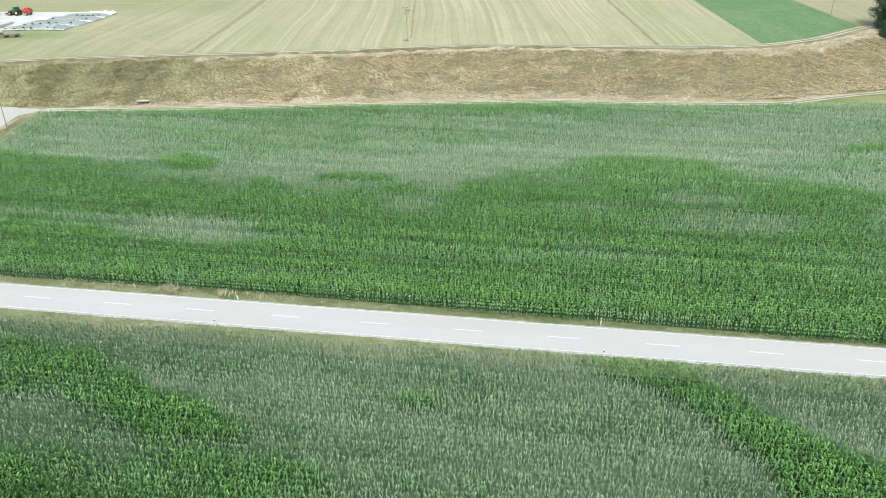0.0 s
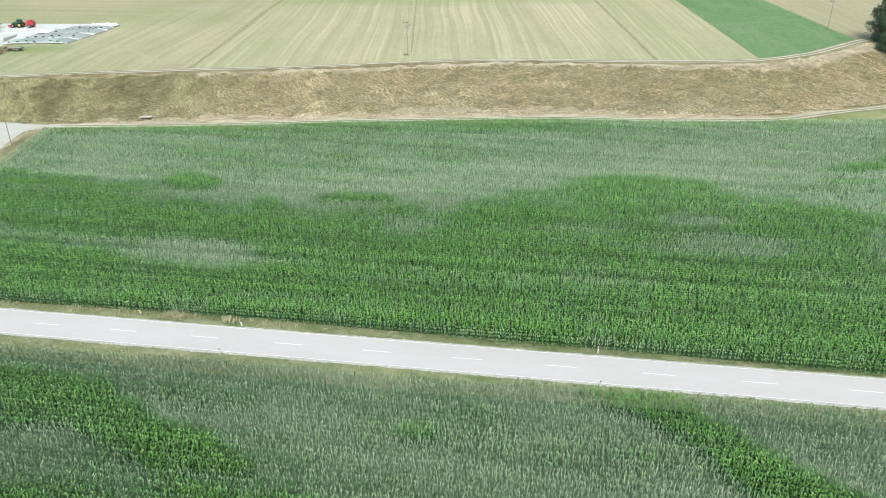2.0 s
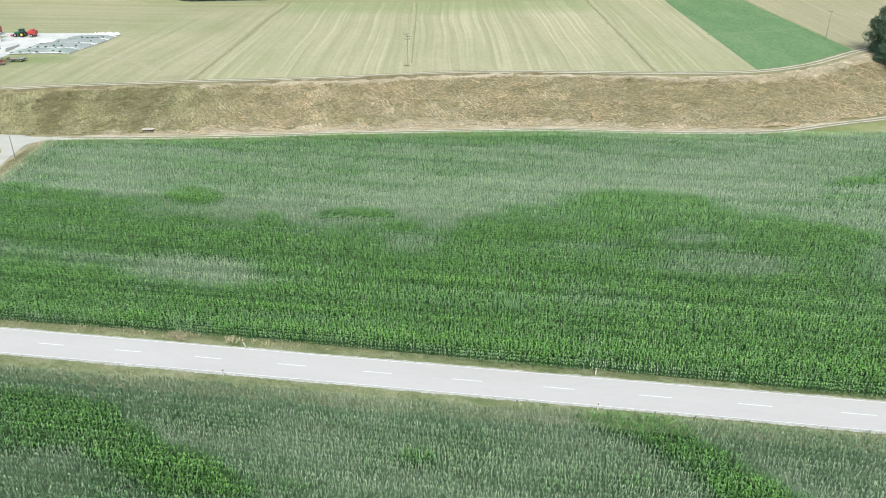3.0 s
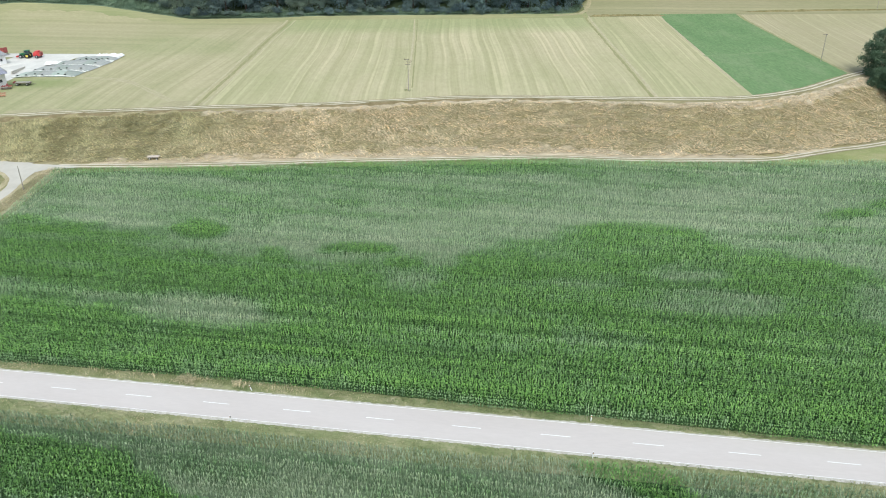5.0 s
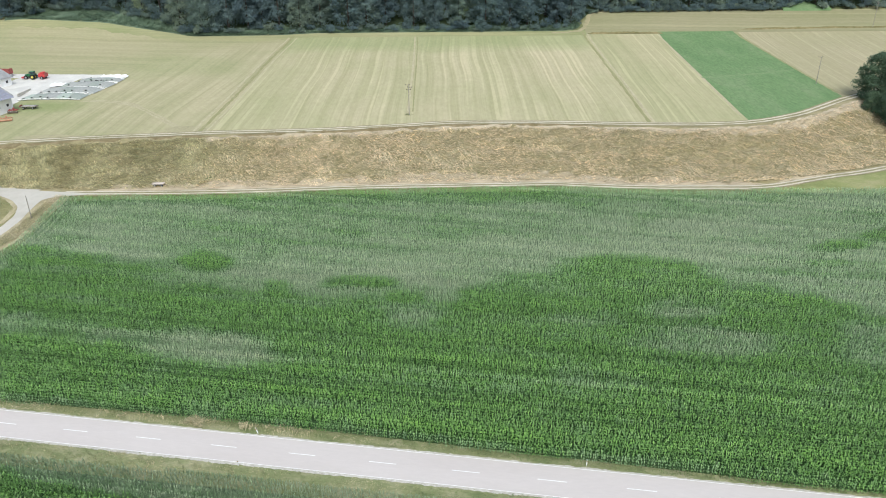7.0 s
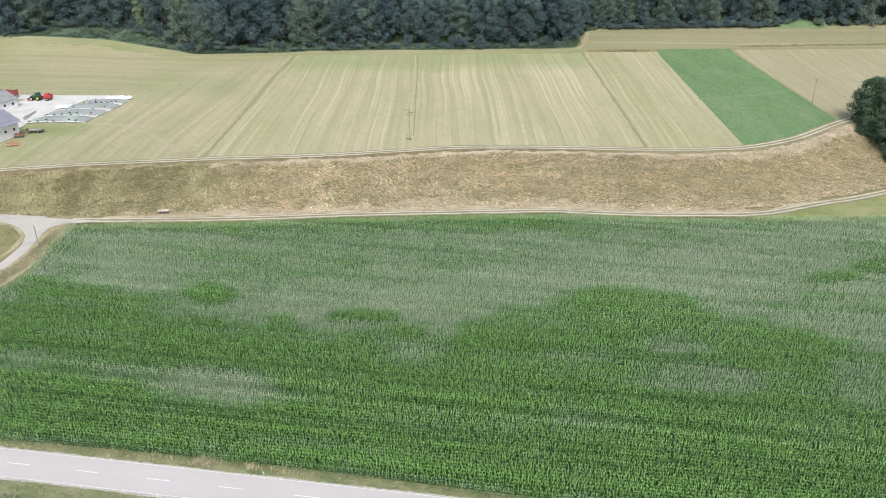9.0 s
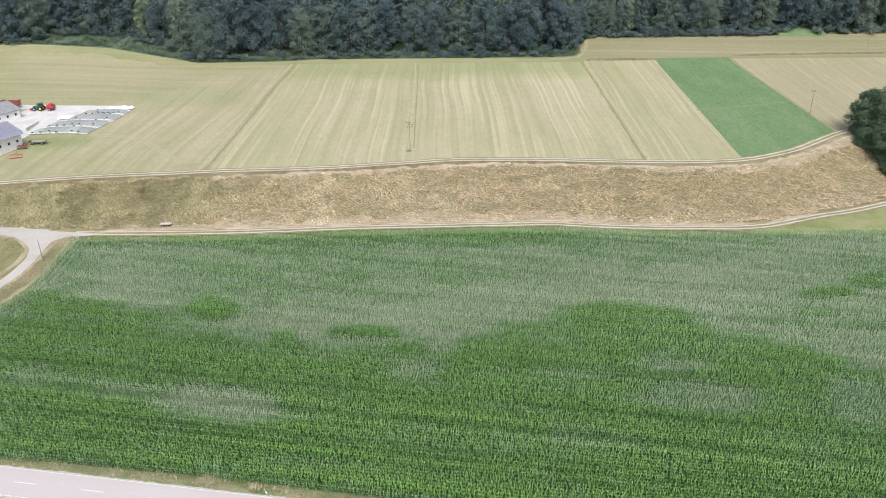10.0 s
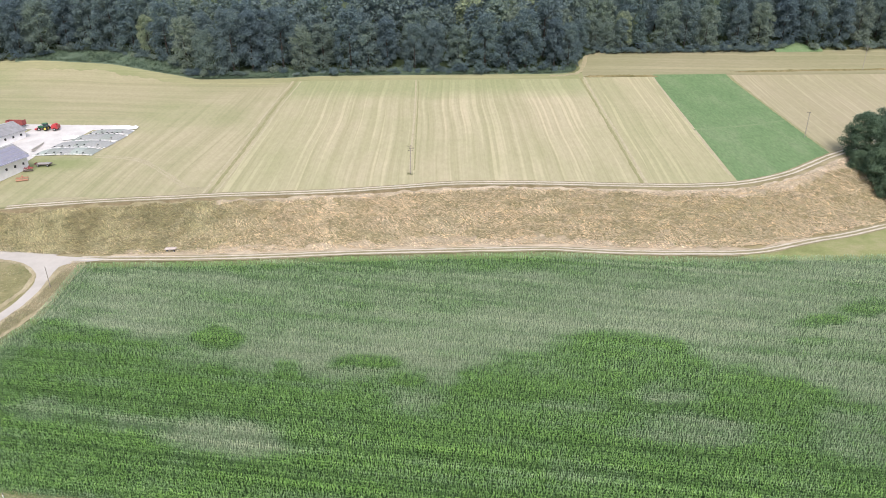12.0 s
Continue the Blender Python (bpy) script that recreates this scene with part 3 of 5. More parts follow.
def mouth(u, v):
    """The flared mouth of the lane: a wide top on the cross lane, drawn in to the width of the bend."""
    left = np.interp(v, (170, 171.4, 174.9, 178.3, 180.9, 182.4, 183.7, 186.3), (-110.6, -110.8, -112.3, -115.4, -119.0, -122.5, -128, -128))
    right = np.interp(v, (170, 173.3, 175.7, 178.8, 180.2, 181.0, 181.8, 182.9, 184.0, 185.2, 186.3), (-107.8, -107.8, -108.0, -107.8, -106.3, -103.6, -99.6, -94, -103, -111.7, -119))
    x = left * (1 - u) + right * u
    return x, v, terrain(x, v) + 0.19


sheet("concrete_lane", lines(12), np.linspace(170, 186.2, 46), mouth, CONCRETE, "flared concrete mouth of the farm lane", "lane")
STRAW = earth("straw_verge", (0.36, 0.32, 0.185), (0.44, 0.385, 0.24), (0.52, 0.455, 0.30), 0.35, (1, 2, 1), 5, 4, 0.3, 1.5)
ISLAND = earth("dry_island_grass", (0.235, 0.23, 0.105), (0.30, 0.28, 0.14), (0.37, 0.33, 0.19), 0.16, (2, 1, 1), 10, 6, 0.2, 1.5)
ribbon("lane_verge", [(-103.8, 180.8), (-104.7, 176), (-105.0, 170), (-105.5, 162), (-107.7, 152), (-112.1, 138)], 3.5, 0.13, STRAW, "strip of straw-coloured grass beside the lane", "verge", 1.0, 0.1, 24)
sheet("lane_island", spaced((-150, -108.5, 1.5)), lines(20), between(lambda x: x * 0 + 140, lambda x: 184.5 - 0.006 * (x + 109) ** 2 * 0.3, 0.05), ISLAND,
      "dry grass beside the bend of the lane", "grass")

ribbon("lane_verge", [(-116.4, 150), (-113.3, 161.5), (-111.9, 167.5), (-112.4, 173.5), (-116.2, 178.8), (-121.2, 181.8), (-130, 183.2)], 0.8, 0.16, STRAW, "pale straw rim where the grass meets the lane", "verge", 0.7, 0.45, 27)
PATH_DARK = earth("dark_bank_path", (0.24, 0.22, 0.11), (0.29, 0.26, 0.14), (0.34, 0.30, 0.17), 0.4)
LIP = earth("brow_grass", (0.19, 0.16, 0.085), (0.245, 0.20, 0.115), (0.31, 0.255, 0.155), 0.4, relief=0.3)
for k, (a, b) in enumerate(((-140, -62), (-66, 60))):
    ridge("brow_lip", [(x, float(brow(x)) - 2.6) for x in np.arange(a, b, 6.0)], 0.75, 0.65, LIP, "dark lip of rough grass at the top of the bank", 60 + k)
ribbon("bank_path", [(-72.5, 187), (-72, 195), (-71.5, 203)], 0.35, 0.45, PATH_DARK, "faint dark furrow down the bank", "path", 0.6, 0.6, 34)

# ======== maize ========
def blob(x, y, cx, cy, rx, ry, turn=0.0, soft=0.5):
    c, s = math.cos(radians(turn)), math.sin(radians(turn))
    dx, dy = x - cx, y - cy
    r = np.hypot((dx * c + dy * s) / rx, (-dx * s + dy * c) / ry)
    return 1 - smooth(1 - soft, 1 + soft, r)


LUSH_EDGE = [(-130, 138), (-104, 142.3), (-99.9, 149.4), (-91.6, 152), (-78.5, 144.5), (-67.7, 137.5), (-57.9, 134.3), (-47.4, 129), (-38.3, 126.7),
             (-36.8, 130.6), (-33.2, 131.2), (-29, 125.2), (-21.9, 122), (-15, 123.3), (-10, 120.8), (0.5, 121.5), (4.2, 127.9), (11.7, 130.3),
             (20.9, 134.6), (28.1, 139.9), (36.6, 142.8), (43.4, 143.5), (53.1, 140.1), (56, 133.5), (62.3, 129.6), (74.4, 126.3), (80, 118.3), (86, 111), (150, 100)]
LUSH_BAND = [(-75, 80), (-58.9, 75.2), (-50.5, 73.8), (-42.4, 71.2), (-37.2, 68.1), (-29.5, 62.7), (-22.2, 58.3), (-19.4, 56.1), (-20.2, 55.1), (-25.3, 55.5),
             (-30.1, 56.4), (-37.2, 59.7), (-41.6, 62.7), (-51.5, 63), (-75, 66)]
LUSH_TONGUE = [(-27.4, 54.2), (-19.6, 52.8), (-11.8, 50.4), (-8, 44), (-18, 44), (-23, 49.8)]
LUSH_CORNER = [(-52, 54.5), (-40.5, 51.9), (-34.2, 48.5), (-29, 43), (-52, 43)]
LUSH_STREAM = [(15.8, 67.4), (20.4, 69.5), (26.6, 68), (30.3, 62.0), (34.8, 57.2), (38.3, 53.0), (44.5, 46), (44, 41), (31.3, 41), (30.7, 49.3), (28.2, 54.7), (25.8, 59.1), (22.2, 63.1)]


def depth_in(x, y, ring):
    """Metres inside the outline of a patch in the plan; negative outside it."""
    best = np.full(np.shape(x), 1e9)
    inside = np.zeros(np.shape(x), bool)
    for (ax, ay), (bx_, by_) in zip(ring, ring[1:] + ring[:1]):
        ex, ey = bx_ - ax, by_ - ay
        t = np.clip(((x - ax) * ex + (y - ay) * ey) / (ex * ex + ey * ey), 0, 1)
        best = np.minimum(best, np.hypot(x - ax - t * ex, y - ay - t * ey))
        if ey:
            inside ^= ((ay > y) != (by_ > y)) & (x < ax + (y - ay) / ey * ex)
    return np.where(inside, best, -best)


def band_of(x, y):
    """The passes of the seed drill, eight rows each, seen as brighter and duller bands."""
    w = y + 0.1604 * x
    return np.sin(w * 1.047 + 1.2 * vnoise(x, w, 30, 37)) * (0.6 + 0.4 * vnoise(x, w, 22, 38))


def far_stress(x, y):
    """How dry the maize stands: 0 lush, 1 rolled and grey."""
    w = y + 0.1604 * x
    wob = 1.7 * vnoise(x, y * 2.4, 9, 31) + 1.3 * vnoise(x, y * 2.2, 3.5, 32) + 1.6 * vnoise(x, w * 5.0, 14, 36)
    edge = np.interp(x, *zip(*LUSH_EDGE))
    s = 0.13 + 0.33 * smooth(-4.2, 5.0, y + 1.4 * wob - edge)
    dry = smooth(0, 6, y + wob - edge)
    s += 0.15 * dry * blob(x, y, 52, 153, 46, 11, 0, 0.8) + 0.13 * dry * blob(x, y + wob, -21, 135, 26, 6.5, -4, 0.7) + 0.13 * dry * blob(x, y, -79, 151, 14, 12, 0, 0.8)
    s -= 0.11 * blob(x, y, -19, 158.5, 52, 8.5, -3, 0.9)
    s *= 1 - 0.42 * smooth(169.5, 175.5, y + wob * 0.8) * smooth(105, 80, x)
    for cx, cy, rx, ry, turn, k in ((-53, 141.8, 6.4, 4.4, -20, 0.9), (-16.9, 131.8, 8.0, 2.7, -4, 0.85), (-7.9, 125.7, 4.2, 1.9, 0, 0.6),
                                    (91.2, 148.4, 8, 2.6, 8, 0.65), (106.2, 153.4, 8, 3.0, 12, 0.75), (51.1, 163.8, 3.7, 1.9, 0, 0.4), (84, 139, 5, 2, 0, 0.4)):
        s *= 1 - k * blob(x, y + 0.5 * wob, cx, cy, rx, ry, turn, 0.35)
    for cx, cy, rx, ry, turn, k in ((-76, 115.3, 14, 3.0, -8, 0.38), (-42.4, 107.2, 14.5, 5.4, -9, 0.54), (-59, 111, 12, 2.6, -9, 0.42), (-5.9, 118, 5.7, 3.6, 0, 0.42),
                                    (45.6, 118.8, 9.2, 2.4, -5, 0.48), (46.8, 108.4, 14, 4.8, -8, 0.40), (79, 106, 9, 10.5, 0, 0.38), (26.4, 97.6, 10, 3.2, -9, 0.30),
                                    (-19.9, 125.3, 7.4, 2.4, 0, 0.44), (-74, 126, 14, 2.2, -9, 0.26), (27, 116, 9, 2.2, -9, 0.28)):
        s = np.maximum(s, k * blob(x, y + 0.6 * wob, cx, cy, rx, ry, turn, 0.6))
    s = np.maximum(s, 0.34 * smooth(-93, -99, x) * smooth(120, 140, y))
    s += 0.09 * vnoise(x, w * 4.0, 12, 33) + 0.07 * vnoise(x, w * 2.0, 4, 34) + 0.06 * vnoise(x, w * 6.0, 22, 35)
    s -= 0.05 * band_of(x, y) * smooth(0.95, 0.4, s)
    s += 0.06 * smooth(2.6, 0.2, y - road_y(x) - verge_width(x))
    return np.clip(s, 0, 1)


def near_stress(x, y):
    wob = 0.9 * vnoise(x, y, 6, 41) + 0.8 * vnoise(x, y, 2.2, 42)
    w = y + 0.1604 * x
    s = 0.50 - 0.18 * smooth(-5, -25, x) * smooth(62, 52, y) + 0.12 * vnoise(x, w * 4, 14, 43) + 0.09 * vnoise(x, w * 2, 4, 44)
    for ring, k in ((LUSH_BAND, 0.42), (LUSH_TONGUE, 0.24), (LUSH_CORNER, 0.36), (LUSH_STREAM, 0.46)):
        s = s - k * smooth(-1.2, 1.0, depth_in(x, y, ring) + wob * 0.8)
    s = s - 0.25 * blob(x, y, -2.7, 61.2, 2.6, 1.2) - 0.10 * blob(x, y, -15, 49.5, 22, 5, -8, 0.8)
    s = s + 0.10 * smooth(6, 1, road_y(x) - 7 - y)
    return np.clip(s, 0, 1)


def maize(name, rows, inside, stress_of, pitch, leaves, label, rng, broad=1.0, reach=1.0, headland=(), tone=0.15, dry_tone=0.44):
    """Rows of maize plants parallel to the road; every leaf is an arched blade of its own."""
    xs, ys, rs = [], [], []
    ux, uy, vx, vy = road_dir.x, road_dir.y, road_off.x, road_off.y
    for r in rows:
        u = np.arange(-150, 150, pitch)
        u = u + rng.uniform(-0.45, 0.45, len(u)) * pitch
        w = r + rng.normal(0, 0.05, len(u))
        xs.append(1.0 + u * ux + w * vx)
        ys.append(77.3 + u * uy + w * vy)
        rs.append(np.full(len(u), rng.normal(0, 1)))
    x, y, rowwise = np.concatenate(xs), np.concatenate(ys), np.concatenate(rs)
    if headland:
        turned = x < left_edge(y) + 6.0
        x, y, rowwise = x[~turned], y[~turned], rowwise[~turned]
        for r in range(8):
            v = np.arange(*headland, pitch)
            v = v + rng.uniform(-0.45, 0.45, len(v)) * pitch
            x = np.concatenate([x, left_edge(v) + 0.3 + r * 0.75 + rng.normal(0, 0.05, len(v))])
            y = np.concatenate([y, v])
            rowwise = np.concatenate([rowwise, np.full(len(v), 1.7 * (-1) ** r)])
    keep = inside(x, y) & (rng.random(len(x)) > 0.03)
    x, y, rowwise = x[keep], y[keep], rowwise[keep]
    s = np.clip(stress_of(x, y) + 0.045 * rowwise + rng.normal(0, 0.05, len(x)), 0, 1)
    h = (2.2 - 0.4 * s) * (1 + 0.035 * rowwise + 0.035 * rng.normal(0, 1, len(x)) + 0.04 * vnoise(x, y, 3, 51))
    z = terrain(x, y)
    n = len(x)
    k = np.tile(np.arange(leaves), n)
    X, Y, Z, S, Hh = (np.repeat(a, leaves) for a in (x, y, z, s, h))
    az = slope + np.pi * (k % 2 + 0.5) + np.repeat(rng.normal(0, 0.6, n), leaves) + rng.normal(0, 0.5, n * leaves)
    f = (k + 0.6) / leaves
    rim = smooth(1.7, 0.4, Y - road_y(X) - verge_width(X)) * (Y > road_y(X))
    lift = Hh * (0.42 - 0.32 * rim + (0.44 + 0.3 * rim) * f)
    long = reach * (0.74 - 0.25 * np.abs(f - 0.45)) * (1 - 0.12 * S) * rng.uniform(0.75, 1.2, n * leaves)
    wide = broad * (0.185 - 0.065 * S) * rng.uniform(0.8, 1.2, n * leaves)
    arch = np.clip(1 - 1.7 * S + rng.normal(0, 0.25, n * leaves), 0, 1)
    ca, sa = np.cos(az), np.sin(az)
    base = np.stack([X, Y, Z + lift], 1)
    out1, up1 = 0.20 + 0.10 * arch, 0.40 - 0.08 * arch
    out2, up2 = 0.42 + 0.20 * arch, 0.62 - 0.34 * arch + 0.10 * f
    m1 = np.stack([X + ca * long * out1, Y + sa * long * out1, Z + lift + long * up1], 1)
    side = np.stack([-sa * wide / 2, ca * wide / 2, rng.normal(0, 0.03, n * leaves)], 1)
    tip = np.stack([X + ca * long * out2, Y + sa * long * out2, Z + lift + long * up2], 1)
    co = np.stack([base, m1 - side, tip, m1 + side], 1).reshape(-1, 3)
    i = np.arange(n * leaves) * 4
    faces = np.concatenate([np.stack([i, i + 1, i + 3], 1), np.stack([i + 1, i + 2, i + 3], 1)])
    me = mesh_of(name, co, faces, [MAIZE], False)
    a = me.attributes.new("stress", "FLOAT", "POINT")
    a.data.foreach_set("value", np.repeat(S, 4).astype(np.float32))
    t = me.attributes.new("tint", "FLOAT", "POINT")
    plant_tone = rng.normal(0, 0.15, n) + 0.12 * rowwise * (1 + 0.6 * vnoise(x, y * 3.0, 9, 53)) + 0.08 * vnoise(x, y * 1.4, 1.1, 52) + 0.12 * band_of(x, y)
    # Tint falls towards the ground: shade inside the crop put into leaf colour.
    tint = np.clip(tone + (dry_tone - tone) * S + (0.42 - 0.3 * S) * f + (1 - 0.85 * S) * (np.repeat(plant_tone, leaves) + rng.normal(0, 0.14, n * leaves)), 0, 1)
    # Near leaves get darker towards the left, by tint alone.
    tint = np.clip(tint - 0.12 * smooth(-5, -40, X) * (Y < road_y(X)), 0, 1)
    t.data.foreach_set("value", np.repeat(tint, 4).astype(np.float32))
    return tagged(new(name, me), label, "maize", kind="stuff")


def verge_width(x):
    return np.interp(x, (-70, -31, 0, 25, 50, 80), (4.2, 5.0, 4.3, 3.9, 3.3, 3.2))


def left_edge(y):
    return -101.5 - np.maximum(0, 150 - y) * 0.36


def far_inside(x, y):
    left = left_edge(y)
    return (y > road_y(x) + verge_width(x)) & (y < foot(np.minimum(x, 92)) - 5.6) & (y < 179.2 + 99 * (x < 88)) & (x > left) & (x < 140)


def near_inside(x, y):
    return (y < road_y(x) - 6.95 + 0.8 * smooth(0, 20, x) - 0.5 * smooth(-15, -50, x)) & (y > road_y(x) - 40.5) & (np.abs(x) < 72)


rng = np.random.default_rng(7)
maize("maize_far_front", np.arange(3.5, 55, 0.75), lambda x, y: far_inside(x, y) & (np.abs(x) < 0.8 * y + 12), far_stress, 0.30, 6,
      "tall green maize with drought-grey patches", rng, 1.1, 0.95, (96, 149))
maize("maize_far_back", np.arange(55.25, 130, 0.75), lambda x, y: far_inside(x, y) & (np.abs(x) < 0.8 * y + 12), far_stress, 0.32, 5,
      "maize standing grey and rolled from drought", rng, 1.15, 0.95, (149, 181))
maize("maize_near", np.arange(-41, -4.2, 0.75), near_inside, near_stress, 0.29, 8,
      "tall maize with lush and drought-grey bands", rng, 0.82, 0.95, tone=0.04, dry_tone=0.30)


# Closed dark sheet under the plants; the shade of the gaps is in its colour.
def low_shade_sheet(name, us, vs, place, stress_of):
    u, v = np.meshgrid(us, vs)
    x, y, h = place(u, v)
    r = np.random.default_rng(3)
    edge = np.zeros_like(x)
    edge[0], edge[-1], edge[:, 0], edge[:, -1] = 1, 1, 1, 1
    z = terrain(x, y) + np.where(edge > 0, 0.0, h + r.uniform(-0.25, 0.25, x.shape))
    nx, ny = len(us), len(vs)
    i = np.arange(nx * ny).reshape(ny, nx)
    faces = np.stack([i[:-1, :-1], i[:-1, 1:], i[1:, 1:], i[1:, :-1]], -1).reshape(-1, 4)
    me = mesh_of(name, np.stack([x, y, z], -1).reshape(-1, 3), faces, [MAIZE_LOW_SHADE], False)
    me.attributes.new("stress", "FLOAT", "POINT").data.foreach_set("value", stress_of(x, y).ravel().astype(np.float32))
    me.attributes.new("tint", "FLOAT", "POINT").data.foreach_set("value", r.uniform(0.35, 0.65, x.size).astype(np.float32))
    return tagged(new(name, me), "lower maize leaves as one dark sheet, with shade painted in", "maize", kind="stuff")


def far_low(u, v):
    x = u
    for _ in range(3):
        lo, hi = road_y(x) + verge_width(x) + 1.0, np.where(x < 88, foot(np.minimum(x, 92)) - 6.0, 178.6)
        y = lo * (1 - v) + hi * v
        x = np.where(u < 0, u * (101.2 + np.maximum(0, 150 - y) * 0.36) / 101.2, u)
    return x, y, 0.62 + 0.35 * far_stress(x, y) + 0.35 * smooth(115, 150, y)


low_shade_sheet("maize_far_shade_sheet", np.linspace(-101, 139, 200), np.linspace(0, 1, 90), far_low, far_stress)
low_shade_sheet("maize_near_shade_sheet", np.linspace(-71, 71, 140), np.linspace(0, 1, 40),
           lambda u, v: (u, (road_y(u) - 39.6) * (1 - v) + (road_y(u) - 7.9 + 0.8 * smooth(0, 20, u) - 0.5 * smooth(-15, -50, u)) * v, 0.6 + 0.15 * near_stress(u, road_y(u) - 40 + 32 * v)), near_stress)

# ======== dry grass ========
def tufts(name, x, y, size, dry_of, blades, flat, label, rng, mat=None, thin=0.09, heading=None, lift=lambda x, y: 0 * x, streaks=0.0, spread_tint=0.18, stray=0.55):
    """Bunches of bent blades, lodged one way and another."""
    n = len(x)
    X, Y = np.repeat(x, blades) + rng.normal(0, 0.15, n * blades), np.repeat(y, blades) + rng.normal(0, 0.15, n * blades)
    Z = terrain(X, Y) + lift(X, Y)
    lean = np.repeat(heading if heading is not None else vnoise(x, y, 7, 61) * 2.6 + vnoise(x, y, 2.5, 62) * 1.2, blades) + rng.normal(0, stray, n * blades)
    L = size * rng.uniform(0.6, 1.3, n * blades)
    W = L * thin
    ca, sa = np.cos(lean), np.sin(lean)
    up = (1 - flat) * rng.uniform(0.5, 1.2, n * blades)
    Z1 = terrain(X + ca * L * 0.4, Y + sa * L * 0.4) + lift(X + ca * L * 0.4, Y + sa * L * 0.4)
    Z2 = terrain(X + ca * L, Y + sa * L) + lift(X + ca * L, Y + sa * L)
    base = np.stack([X, Y, Z + 0.03], 1)
    mid = np.stack([X + ca * L * 0.4, Y + sa * L * 0.4, Z1 + L * up * 0.6 + 0.08], 1)
    side = np.stack([-sa * W, ca * W, np.zeros(n * blades)], 1)
    tip = np.stack([X + ca * L, Y + sa * L, Z2 + L * up * 0.5 + 0.05], 1)
    co = np.stack([base, mid - side, tip, mid + side], 1).reshape(-1, 3)
    i = np.arange(n * blades) * 4
    faces = np.concatenate([np.stack([i, i + 1, i + 3], 1), np.stack([i + 1, i + 2, i + 3], 1)])
    me = mesh_of(name, co, faces, [mat or DRYBLADE], False)
    d = np.clip(np.repeat(dry_of(x, y), blades) + rng.normal(0, 0.15, n * blades), 0, 1)
    me.attributes.new("dry", "FLOAT", "POINT").data.foreach_set("value", np.repeat(d, 4).astype(np.float32))
    me.attributes.new("tint", "FLOAT", "POINT").data.foreach_set("value", np.repeat(np.clip(rng.normal(0.5, spread_tint, n * blades) + np.repeat(streaks * (vnoise(x * 0.3 + y * 0.15, y * 1.5, 1.5, 69) + 0.25 * vnoise(x * 0.4, y, 4.0, 70)), blades), 0, 1), 4).astype(np.float32))
    return tagged(new(name, me), label, "grass", kind="stuff")


hx = rng.uniform(-212, 66, 7000)
hy = along(EDGE, hx) + rng.uniform(0.5, 1, 7000) ** 1 * (8 + set_back(hx)) * rng.random(7000) + 0.6
tufts("herbs", hx, hy, 0.9, lambda x, y: 0.35 + 0.4 * vnoise(x, y, 6, 68), 4, 0.2, "tall green herbs and nettles along the wood", rng, HERBBLADE, thin=0.2, lift=lambda x, y: 0 * x + 0.4)
n = 96000
bx = rng.uniform(-150, 152, n)
bf = rng.uniform(0.03, 0.97, n)
by = (foot(bx) + 1.7) * (1 - bf) + (brow(bx) - 3.3) * bf


def bank_dry(x, y):
    f = (y - foot(x)) / (brow(x) - foot(x))
    d = 0.52 + 0.13 * vnoise(x, y * 1.6, 14, 63) + 0.2 * vnoise(x, y * 1.5, 5, 64)
    d -= 0.60 * smooth(-45, -85, x)
    return d + 0.25 * smooth(0.25, 0.08, f) + 0.2 * smooth(0.75, 0.9, f)


keep = (rng.random(n) < 1 - 0.45 * ((by < foot(bx) + foot_margin(bx)) & (np.abs(bx - 5) < 105)) - 0.4 * ((by > brow(bx) - 1.6 - brow_fringe(bx)) & (bx > -70))) & (rng.random(n) < 0.62 + 0.38 * smooth(-0.4, 0.3, vnoise(bx, by * 1.7, 4.5, 65) + 0.9 * vnoise(bx, by * 1.4, 1.3, 81)))
tufts("bank_grass", bx[keep], by[keep], 0.9, bank_dry, 2, 0.62, "long dry lodged grass on the bank", rng,
      lift=lambda x, y: RELIEF + bumps(x, y, RELIEF), thin=0.085, streaks=0.10, spread_tint=0.27, stray=0.3,
      heading=-0.35 + 0.3 * vnoise(bx[keep], by[keep], 9, 61) + 0.4 * vnoise(bx[keep], by[keep], 2.5, 62))
vx_ = rng.uniform(-85, 85, 11000)
off = np.where(rng.random(11000) < 0.45, rng.uniform(3.5, 6.0, 11000), -rng.uniform(3.6, 8.2, 11000))
tufts("verge_grass", vx_, road_y(vx_) + off, 0.34, lambda x, y: 0.12 + 0.5 * vnoise(x, y * 2, 6, 66) + 0.25 * smooth(0, -40, x), 3, 0.35, "dry tufts of verge grass", rng, VERGEBLADE)
tx = np.concatenate([rng.normal(-38.7, 0.8, 70), rng.normal(-50, 6, 12), rng.normal(-30.5, 0.7, 14), rng.normal(-20, 8, 10)])
tufts("tall_dry_grass", tx, road_y(tx) + 4.6 + rng.normal(0, 0.4, len(tx)), 0.75, lambda x, y: 0.85 + 0 * x, 9, 0.05, "tall clump of bleached straw-coloured grass", rng, VERGEBLADE, thin=0.05)
ly = rng.uniform(140, 181.5, 1500)
lx = np.interp(ly, (138, 152, 162, 181), (-112.2, -107.6, -105.4, -104.2)) + rng.uniform(-1.8, 2.4, 1500)
tufts("lane_grass", lx, ly, 0.7, lambda x, y: 0.72 + 0.3 * vnoise(x, y, 5, 67) + 0.3 * smooth(174, 179, y), 4, 0.3, "straw-coloured grass along the lane", rng, VERGEBLADE, thin=0.07)

ix, iy = rng.uniform(-140, -112.5, 1600), rng.uniform(146, 182, 1600)
